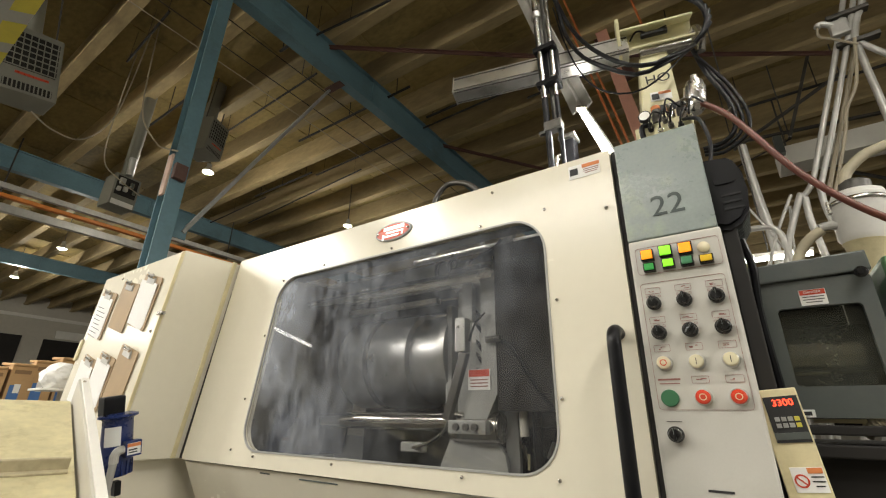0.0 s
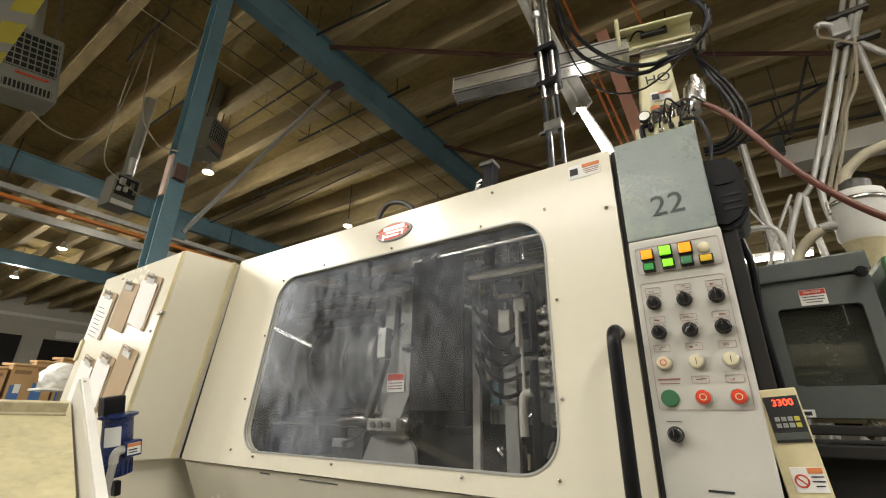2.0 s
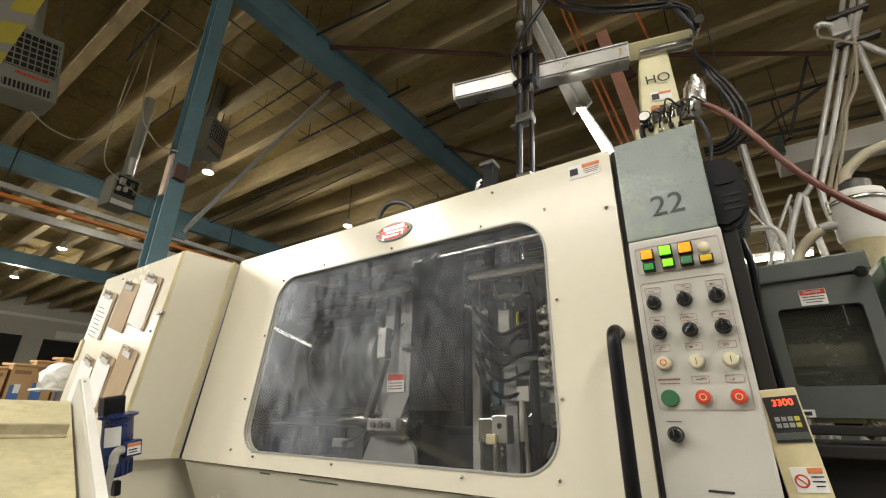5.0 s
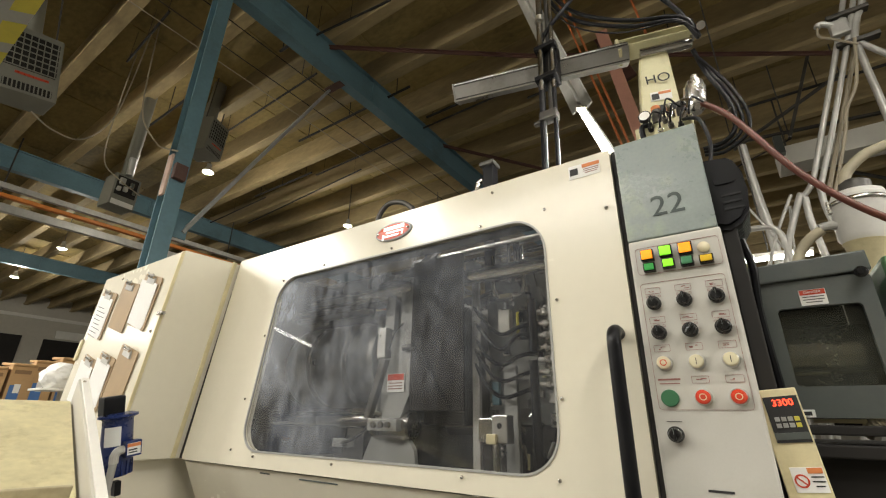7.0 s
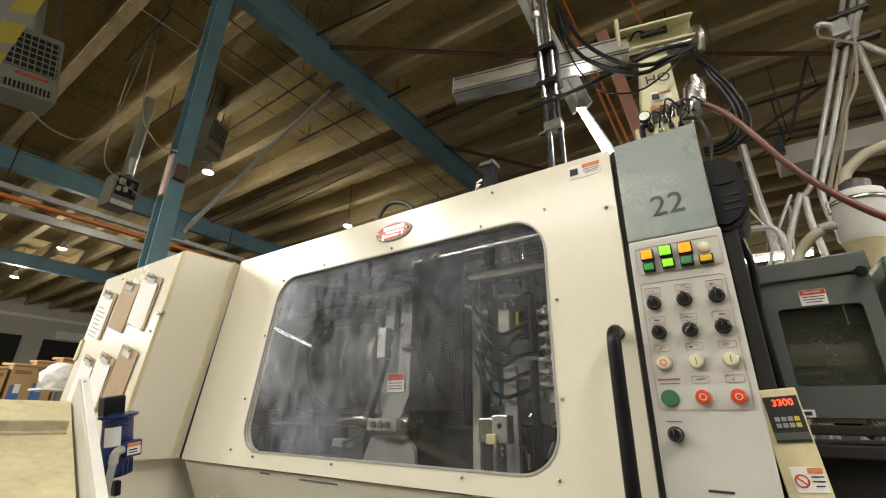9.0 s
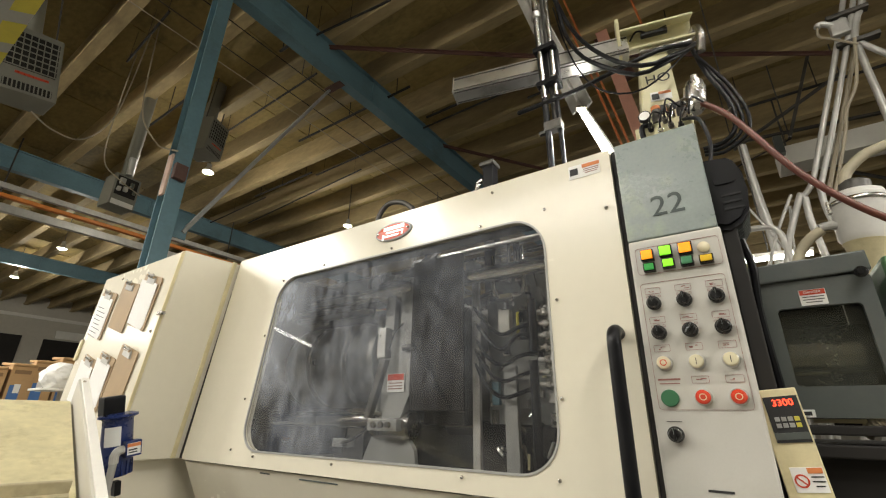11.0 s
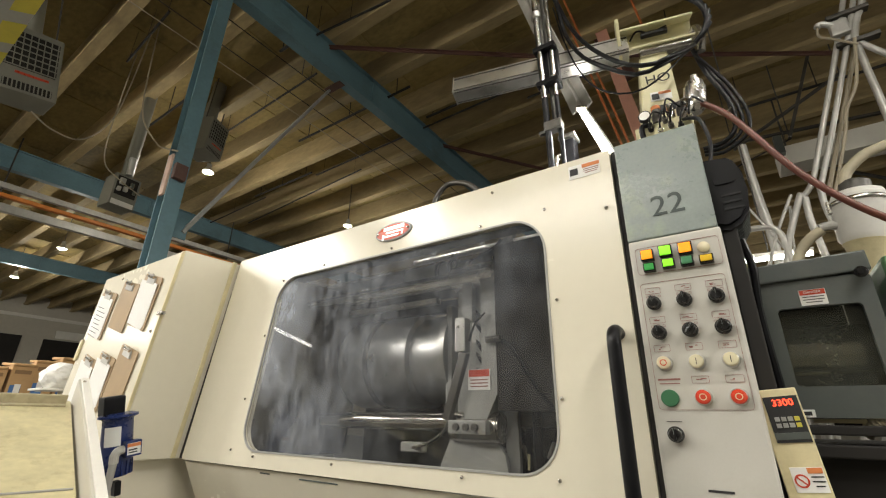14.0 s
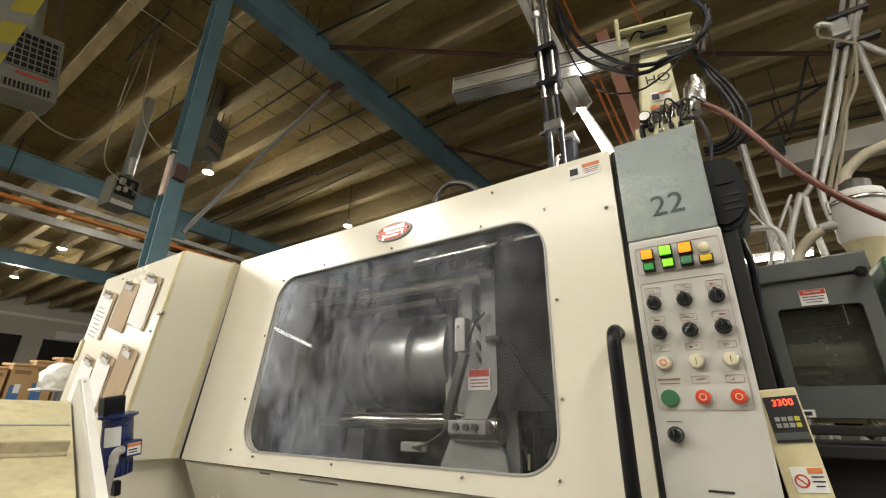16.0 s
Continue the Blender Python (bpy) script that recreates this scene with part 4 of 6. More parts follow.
def robot():
    """Take-out robot: tapered body, rolling arm with its bracket, vertical stroke unit."""
    t = thing("take_out_robot", "cream and aluminium take-out robot arm with black hoses", "robot")
    bm = bmesh.new()
    lo = [(-0.172, 0.44, 1.94), (-0.026, 0.44, 1.94), (-0.026, 0.58, 1.94), (-0.172, 0.58, 1.94)]
    mid = [(-0.170, 0.445, 2.34), (-0.030, 0.445, 2.34), (-0.030, 0.57, 2.34), (-0.170, 0.57, 2.34)]
    hi = [(-0.140, 0.455, 2.655), (-0.034, 0.455, 2.655), (-0.034, 0.55, 2.655), (-0.140, 0.55, 2.655)]
    rings = [[bm.verts.new(c) for c in r] for r in (lo, mid, hi)]
    for a, b in zip(rings, rings[1:]):
        for i in range(4):
            bm.faces.new((a[i], a[(i + 1) % 4], b[(i + 1) % 4], b[i]))
    bm.faces.new(rings[0][::-1]), bm.faces.new(rings[-1])
    bmesh.ops.bevel(bm, geom=bm.edges[:], offset=0.007, segments=2, affect="EDGES")
    b = part("body", bm, BODY_CREAM, t, "cream tapered robot body")
    lettering("HO", 0.060, Matrix.Translation((-0.092, 0.4425, 2.515)) @ pose(0, 0, 0, 88, 0, 0) @ pose(0, 0, 0, 0, 0, 2), INK, b, "stencilled_letters", 0.0004, 0.0)
    st = part("warning_sticker", box((-0.092, 0.4435, 2.432), (0.075, 0.002, 0.042), 0.0004, None), PAPER, b, "white sticker with orange band")
    part("orange_band", box((-0.078, 0.4415, 2.444), (0.044, 0.001, 0.012), 0), ORANGE_STK, st)
    part("pictogram", box((-0.112, 0.4415, 2.430), (0.026, 0.001, 0.026), 0, None), INK, st)
    part("name_plate", box((-0.082, 0.442, 2.372), (0.085, 0.002, 0.03), 0.0004), INK, b, "dark name plate")
    # the body is set square to the arm
    turn = Matrix.Translation((-0.095, 0.51, 0)) @ Matrix.Rotation(radians(14.3), 4, "Z") @ Matrix.Translation((0.095, -0.51, 0))
    for ob in (b, *b.children_recursive):
        ob.data.transform(turn)
    # pivot shaft
    part("pivot_shaft", rod(ARM_AXIS @ Vector((0.02, 0, -0.02)), ARM_AXIS @ Vector((-0.17, 0, -0.02)), 0.022, 20), STEEL, t, smooth=True)
    arm = part("arm", box((0.44, 0.0, 0.02), (0.76, 0.080, 0.092), 0.004, pose(0, 0, 0, 8, 0, 0)), ALU, t, "slotted aluminium arm profile")
    for z in (-0.022, 0.062):
        part("slot", box((0.44, 0.0405, z - 0.012 if z > 0 else z), (0.755, 0.003, 0.006), 0, pose(0, 0, 0, 8, 0, 0)), DARK_STEEL, arm)
        part("slot", box((0.44, 0.030 if z > 0 else -0.030, -0.0265), (0.755, 0.006, 0.003), 0, pose(0, 0, 0, 8, 0, 0)), DARK_STEEL, arm)
    part("side_rail", box((0.46, -0.012, 0.080), (0.66, 0.024, 0.016), 0.002, pose(0, 0, 0, 8, 0, 0)), CHROME, arm, "bright guide rail")
    part("end_plate", box((0.823, 0.0, 0.02), (0.007, 0.084, 0.096), 0.002, pose(0, 0, 0, 8, 0, 0)), ALU, arm)
    tip = pose(0, 0, 0, -22, 0, 0)
    br = part("bracket", box((-0.045, -0.028, 0.046), (0.27, 0.010, 0.088), 0.003, tip), BODY_CREAM, arm, "cream channel bracket")
    part("flange", box((-0.045, 0.004, 0.087), (0.27, 0.064, 0.009), 0.003, tip), BODY_CREAM, br)
    part("flange", box((-0.045, 0.004, 0.004), (0.27, 0.064, 0.009), 0.003, tip), BODY_CREAM, br)
    part("ear", slab([(-0.035, -0.05), (0.030, -0.05), (0.034, 0.10), (0.01, 0.128), (-0.03, 0.12)], -0.006, 0.006, tip @ Matrix.Translation((0.094, 0.0, 0.02)) @ pose(0, 0, 0, 0, 0, 90)), BODY_CREAM, br)
    part("valve", box((-0.04, 0.03, 0.045), (0.10, 0.02, 0.018), 0.004), BLACK, arm)
    part("valve_cable", sweep([(0.05, 0.01, 0.05), (0.02, 0.03, 0.075), (-0.03, 0.02, 0.06), (-0.09, 0.03, 0.07)], 0.004, 6), BLACK, arm)
    part("clamp_arm", sweep([(-0.17, 0.0, 0.0), (-0.19, 0.02, 0.03), (-0.195, 0.04, -0.03), (-0.185, 0.03, -0.10)], 0.016, 10), STEEL, arm, "steel swivel fitting")
    # vertical stroke unit
    v = part("stroke_carriage", box((0.0, -0.080, 0.0), (0.085, 0.045, 0.20), 0.005), BLACK, t, "black carriage with chrome rods")
    for dx, dy, r in ((-0.022, -0.118, 0.0135), (0.026, -0.112, 0.0095)):
        part("guide_rod", rod((dx, dy, -0.16), (dx, dy, 1.3), r, 16), ROD_CHROME, v, "chrome guide rod", True)
        part("rod_sleeve", rod((dx, dy, -0.60), (dx, dy, -0.16), r * 0.95, 16), BLACK, v, smooth=True)
    part("cylinder", rod((0.006, -0.09, -0.30), (0.006, -0.09, 1.2), 0.013, 14), DARK_STEEL, v, smooth=True)
    for z in (-0.09, 0.085):
        part("collar", box((0.0, -0.115, z), (0.095, 0.04, 0.022), 0.004), BLACK, v)
    part("rod_clamp", box((0.002, -0.115, -0.30), (0.07, 0.045, 0.04), 0.006), DARK_STEEL, v)
    part("clamp_tab", box((-0.045, -0.115, -0.315), (0.03, 0.02, 0.016), 0.004), DARK_STEEL, v)
    part("gripper_head", box((0.002, -0.11, -0.60), (0.06, 0.06, 0.05), 0.006), DARK_STEEL, v)
    part("stop_collar", rod((-0.022, -0.118, 0.26), (-0.022, -0.118, 0.29), 0.020, 14), ALU, v, smooth=True)
    return t, arm, v


def air_unit():
    """Filter, regulator, gauge and fittings beside the robot body."""
    t = thing("air_service_unit", "air filter and regulator with gauge beside the robot", "regulator")
    part("filter_bowl", lathe([(0.022, -0.010), (0.034, 0.008), (0.036, 0.012), (0.036, 0.095), (0.031, 0.097), (0.029, 0.118), (0.014, 0.122), (0.012, 0.15)], 24, pose(0.022, 0.42, 2.30, 0, 8, 0)), STEEL, t, "polished metal bowl", True)
    part("filter_band", lathe([(0.037, 0), (0.037, 0.012)], 24, pose(0.024, 0.42, 2.318, 0, 8, 0)), STEEL, t)
    part("manifold", box((-0.085, 0.40, 2.245), (0.19, 0.05, 0.05), 0.006), BODY_CREAM, t)
    for x, z, r, mt in ((-0.10, 2.27, 0.018, DARK_STEEL), (-0.055, 2.275, 0.014, STEEL), (-0.02, 2.27, 0.016, DARK_STEEL)):
        part("regulator", lathe([(r, 0), (r, 0.035), (r * 0.8, 0.04), (r * 0.8, 0.06), (r * 0.4, 0.065)], 18, pose(x, 0.385, z)), mt, t, smooth=True)
    part("red_knob", lathe([(0.016, 0), (0.016, 0.014), (0.012, 0.018)], 16, pose(-0.10, 0.385, 2.328)), ORANGE_STK, t, smooth=True)
    g = part("gauge", lathe([(0.022, 0), (0.022, 0.016), (0.018, 0.018)], 24, on_front(-0.138, 0.37, 2.30)), BLACK, t, "round black pressure gauge", True)
    part("dial", lathe([(0.018, 0.0181), (0.0175, 0.019)], 24, on_front(-0.138, 0.37, 2.30)), PAPER, g)
    part("elbow", sweep([(-0.15, 0.36, 2.19), (-0.155, 0.36, 2.23), (-0.15, 0.36, 2.26), (-0.12, 0.37, 2.265)], 0.01, 8), BLACK, t)
    part("elbow", sweep([(-0.02, 0.36, 2.24), (0.0, 0.355, 2.27), (0.01, 0.36, 2.30), (-0.01, 0.37, 2.32)], 0.012, 8), STEEL, t)
    for k, (x, z) in enumerate(((-0.125, 2.245), (-0.095, 2.225), (-0.06, 2.235), (-0.03, 2.22), (0.0, 2.245), (-0.075, 2.262))):
        part("push_fitting", lathe([(0.010, 0), (0.010, 0.014), (0.007, 0.016), (0.007, 0.030)], 12, on_front(x, 0.374, z)), (BLACK, STEEL, DARK_STEEL)[k % 3], t, smooth=True)
        part("air_line", sweep([(x, 0.345, z), (x + 0.006, 0.325, z + 0.02), (x + 0.02, 0.34, z + 0.05 + 0.01 * (k % 3)), (x + 0.05, 0.39, z + 0.06)], 0.0035, 6), BLACK, t, smooth=True)
    part("stand", box((-0.085, 0.41, 2.08), (0.06, 0.03, 0.30), 0.004), BODY_CREAM, t)


def still_hoses():
    def hose(label, pts, r, mt, n=12, per=8, rib=0.0, cat="hose"):
        t = thing("hose", label, cat)
        part("tube", sweep(pts, r, n, per, None, rib), mt, t, smooth=rib == 0)
    hose("thick dark red rubber air hose", [(-0.03, 0.39, 2.325), (-0.019, 0.39, 2.327), (0.042, 0.40, 2.309), (0.112, 0.4, 2.225), (0.169, 0.4, 2.111), (0.229, 0.4, 1.984), (0.306, 0.4, 1.864), (0.387, 0.4, 1.771), (0.52, 0.42, 1.66)], 0.0100, RED_HOSE, 14)
    for k in range(3):
        o = 0.012 * k
        hose("black air hose hanging behind the robot", [(0.06, 0.46, 2.60 - o), (0.086 + o, 0.5, 2.501), (0.121 + o, 0.5, 2.389 + o), (0.138 + 1.5 * o, 0.5, 2.292), (0.124 + 1.5 * o, 0.5, 2.224 - o), (0.083, 0.5, 2.187 - 1.6 * o), (0.02, 0.5, 2.18 - o)], 0.0065 + 0.002 * (k == 0), BLACK)
    hose("black cable beside the grey cover", [(-0.02, 0.36, 2.24), (0.01, 0.31, 2.20), (0.028, 0.3, 2.173), (0.039, 0.3, 2.102), (0.033, 0.3, 2.04), (0.012, 0.26, 1.96)], 0.006, BLACK)
    hose("thin pale air line", [(0.02, 0.44, 2.42), (0.06, 0.46, 2.33), (0.10, 0.47, 2.28), (0.13, 0.47, 2.30)], 0.003, STEEL)


class Chain:
    """A hose of rigid links that can be laid along several paths."""

    def __init__(self, thing_, n, r, material, paths):
        self.n = n
        self.paths = {k: self.even(v) for k, v in paths.items()}
        longest = max((q[i + 1] - q[i]).length for q in self.paths.values() for i in range(n))
        me = None
        self.links = []
        for i in range(n):
            if me is None:
                bm = lathe([(r * 0.5, -r * 0.8), (r * 0.95, -r * 0.3), (r, 0), (r, longest), (r * 0.95, longest + r * 0.3), (r * 0.5, longest + r * 0.8)], 10)
                ob = part("link", bm, material, thing_, smooth=True)
                me = ob.data
            else:
                ob = new("link", me)
                ob.parent = thing_
            self.links.append(ob)

    def even(self, pts):
        p = smooth_path(pts, 12)
        s = [0.0]
        for a, b in zip(p, p[1:]):
            s.append(s[-1] + (b - a).length)
        out, j = [], 0
        for k in range(self.n + 1):
            want = s[-1] * k / self.n
            while j < len(p) - 2 and s[j + 1] < want:
                j += 1
            f = (want - s[j]) / max(s[j + 1] - s[j], 1e-9)
            out.append(p[j].lerp(p[j + 1], f))
        return out

    def key(self, times):
        """times: (seconds, path name); laid over in four steps between two names."""
        rows = []
        for (t0, a), (t1, b) in zip(times, times[1:]):
            steps = 1 if a == b else 5
            for k in range(steps):
                f = k / steps
                g = f * f * (3 - 2 * f)
                rows.append((t0 + (t1 - t0) * f, [u.lerp(v, g) for u, v in zip(self.paths[a], self.paths[b])]))
        rows.append((times[-1][0], self.paths[times[-1][1]]))
        for i, ob in enumerate(self.links):
            walk(ob, [(t, span(q[i], q[i + 1])) for t, q in rows])


def moving_hoses():
    out = []
    t = thing("hose_bundle", "black air hoses drooping from the robot arm", "hose")
    a1 = [(-0.43, 0.32, 3.15), (-0.397, 0.3, 2.979), (-0.375, 0.3, 2.798), (-0.313, 0.28, 2.621), (-0.213, 0.26, 2.488), (-0.125, 0.28, 2.431), (-0.03, 0.32, 2.472), (0.029, 0.38, 2.538), (0.066, 0.42, 2.585)]
    a2 = [(-0.42, 0.32, 3.12), (-0.386, 0.3, 2.955), (-0.348, 0.3, 2.814), (-0.276, 0.28, 2.645), (-0.171, 0.26, 2.493), (-0.083, 0.28, 2.454), (-0.008, 0.32, 2.492), (0.039, 0.38, 2.543), (0.067, 0.42, 2.59)]
    a3 = [(-0.42, 0.32, 3.0), (-0.39, 0.31, 2.80), (-0.35, 0.30, 2.62), (-0.29, 0.29, 2.47), (-0.21, 0.28, 2.385), (-0.13, 0.30, 2.375), (-0.05, 0.33, 2.43), (0.02, 0.38, 2.52), (0.066, 0.42, 2.58)]
    b1 = [(-0.54, 0.36, 3.40), (-0.485, 0.36, 3.231), (-0.412, 0.36, 3.068), (-0.329, 0.36, 2.966), (-0.193, 0.36, 2.864), (-0.089, 0.38, 2.829), (0.009, 0.4, 2.803), (0.07, 0.42, 2.758), (0.082, 0.42, 2.66)]
    b2 = [(x + 0.01, y, z + 0.05 - 0.006 * i) for i, (x, y, z) in enumerate(b1)]
    b3 = [(x + 0.005, y - 0.01, z - 0.04 + 0.005 * i) for i, (x, y, z) in enumerate(b1)]
    when = [(0, "a"), (2.35, "a"), (2.9, "b"), (6.85, "b"), (7.3, "a"), (16, "a")]
    for pa, pb, r in ((a1, b1, 0.0085), (a2, b2, 0.0085), (a3, b3, 0.0035)):
        out.append((Chain(t, 22, r, BLACK, {"a": pa, "b": pb}), when))
    t = thing("loose_hose", "single black hose that swings beside the robot arm", "hose")
    up = [(0.067, 0.42, 2.59), (0.107, 0.42, 2.632), (0.127, 0.42, 2.692), (0.116, 0.42, 2.764), (0.073, 0.42, 2.833), (0.003, 0.42, 2.914), (-0.09, 0.42, 3.048)]
    dn = [(0.067, 0.42, 2.59), (-0.022, 0.4, 2.604), (-0.122, 0.36, 2.568), (-0.225, 0.32, 2.52), (-0.351, 0.28, 2.468), (-0.462, 0.26, 2.449), (-0.552, 0.25, 2.44)]
    lb = [(0.08, 0.42, 2.663), (0.013, 0.4, 2.822), (-0.13, 0.36, 2.994), (-0.353, 0.32, 3.112), (-0.503, 0.25, 2.896), (-0.607, 0.25, 2.726), (-0.55, 0.28, 2.563)]
    out.append((Chain(t, 20, 0.0095, BLACK, {"u": up, "d": dn, "b": lb}), [(0, "u"), (2.35, "u"), (3.4, "b"), (6.8, "b"), (7.5, "u"), (8.1, "u"), (8.95, "d"), (12.5, "d"), (12.9, "u"), (16, "u")]))
    return out


def work_light():
    """Twin-tube work light and its channel strut, sloping over the mould space."""
    a, b, top = Vector((-0.20, 0.12, 1.94)), Vector((-0.40, 0.55, 2.565)), Vector((-0.71, 0.75, 3.70))
    t = thing("work_light", "bright fluorescent work light over the mould space", "lamp")
    part("tray", beam(a + Vector((0.0, 0.025, 0.02)), b + Vector((0.0, 0.025, 0.02)), 0.034, 0.02), SEAL, t)
    for dx in (-0.0085, 0.0085):
        part("tube", rod(a + Vector((dx, 0, 0)), b + Vector((dx, 0, 0)), 0.0075, 12), TUBE, t, "glowing tube", True)
    u = (b - a).normalized()
    n = Vector((-0.75, -0.30, -0.45))
    n = (n - n.dot(u) * u).normalized()
    lm = Matrix((u.cross(-n), u, -n)).transposed().to_4x4()
    lm.translation = (a + b) / 2 + 0.035 * n
    area("work_lamp", lm, 0.04, 0.62, 7)
    part("lamp_holder", beam(b - Vector((0, 0.02, 0)), b + (b - a).normalized() * 0.025 - Vector((0, 0.02, 0)), 0.05, 0.03), STEEL, t)
    part("lamp_holder", beam(a - Vector((0, 0.02, 0)), a - (b - a).normalized() * 0.025 - Vector((0, 0.02, 0)), 0.05, 0.03), STEEL, t)
    s = thing("channel_strut", "galvanised channel strut hanging from the roof", "strut")
    end = top + (top - b) * 2.0
    bm = beam(b + Vector((-0.028, 0, 0.02)), end + Vector((-0.028, 0, 0.02)), 0.012, 0.05)
    beam(b + Vector((0.028, 0, 0.02)), end + Vector((0.028, 0, 0.02)), 0.012, 0.05, bm)
    beam(b + Vector((0, 0.02, 0.02)), end + Vector((0, 0.02, 0.02)), 0.05, 0.006, bm)
    part("channel", bm, GALV, s)


# ---- parts conveyor ----
BELT_D, BELT_W, BELT_N = Vector((-0.921, 0.175, 0.347)).normalized(), Vector((0.187, 0.982, 0.0)).normalized(), Vector((0.341, -0.065, 0.938)).normalized()
HEAD = Vector((-2.0, -0.542, 1.283))
BELT_M = Matrix((BELT_W, -BELT_D, BELT_N)).transposed().to_4x4()
BELT_M.translation = HEAD


def conveyor():
    """Cleated belt conveyor; its local x runs across the belt, y down the slope, z off the belt."""
    t = thing("parts_conveyor", "inclined cleated belt conveyor with light grey side rails", "conveyor", m=BELT_M)
    wide, length, r = 0.46, 1.778, 0.05
    bm = bmesh.new()
    prof = []
    for k in range(13):
        a = radians(90 + 180 * k / 12)
        prof.append((r * math.cos(a), -r + r * math.sin(a)))
    for k in range(13):
        a = radians(270 + 180 * k / 12)
        prof.append((length + r * math.cos(a), -r + r * math.sin(a)))
    fa = [bm.verts.new((-wide, y, z)) for y, z in prof]
    fb = [bm.verts.new((0, y, z)) for y, z in prof]
    n = len(prof)
    for i in range(n):
        bm.faces.new((fa[i], fa[(i + 1) % n], fb[(i + 1) % n], fb[i]))
    bm.faces.new(fa[::-1]), bm.faces.new(fb)
    part("belt", bm, BELT, t, "stained cream conveyor belt", True)
    for x in (0.022, -wide - 0.022):
        rail = part("side_rail", box((x, length / 2 - 0.02, -0.015), (0.028, length + 0.10, 0.15), 0.003), RAIL_GREY, t, "light grey side rail")
        part("rail_edge", box((x + 0.004, length / 2 - 0.02, 0.0625), (0.022, length + 0.10, 0.008), 0.002), WHITE, rail)
        part("screw", rod((x, -0.02, 0.066), (x, -0.02, 0.070), 0.005, 8), STEEL, rail)
    for y in (0.15, 1.45):
        for x in (-wide - 0.01, 0.012):
            top = BELT_M @ Vector((x, y, -0.09))
            inv = BELT_M.inverted()
            part("leg", beam(inv @ top, inv @ Vector((top.x, top.y, 0.0)), 0.04, 0.04, up=(1, 0, 0)), RAIL_GREY, t)
    cleats = []
    for k in range(5):
        bm = box((-wide / 2, 0, 0.017), (wide - 0.03, 0.010, 0.036), 0.003)
        box((-wide / 2, 0.006, 0.003), (wide - 0.03, 0.03, 0.006), 0.002, None, bm)
        cleats.append(part("cleat", bm, BELT_DARK, t, "upright belt cleat"))
    seam = part("belt_seam", box((-wide / 2, 0, 0.002), (wide - 0.01, 0.006, 0.004), 0.001), SEAL, t, "pale lacing seam")
    return t, cleats, seam, length, r


def belt_pose(s, length, r):
    """Pose of a cleat at distance s below the head, running round the closed belt."""
    turn = math.pi * r
    s = s % (2 * length + 2 * turn)
    if s <= length:
        return pose(0, s, 0)
    if s < length + turn:
        a = -(s - length) / r
        return Matrix.Translation((0, length, -r)) @ Matrix.Rotation(a, 4, "X") @ Matrix.Translation((0, 0, r))
    if s <= 2 * length + turn:
        return Matrix.Translation((0, 2 * length + turn - s, -2 * r)) @ Matrix.Rotation(math.pi, 4, "X")
    a = (2 * length + 2 * turn - s) / r
    return Matrix.Translation((0, 0, -r)) @ Matrix.Rotation(a, 4, "X") @ Matrix.Translation((0, 0, r))


def belt_rows(s0, v, length, r):
    loop = 2 * length + 2 * math.pi * r
    times = {0.0, 16.0}
    for lap in range(-1, 3):
        for begin in (s0 + lap * loop, s0 - length - math.pi * r + lap * loop):
            for k in range(0, 9):
                tt = (begin + k * math.pi * r / 8) / v
                if 0 < tt < 16:
                    times.add(round(tt * 30) / 30)
    return [(t, belt_pose(s0 - v * t, length, r)) for t in sorted(times)]


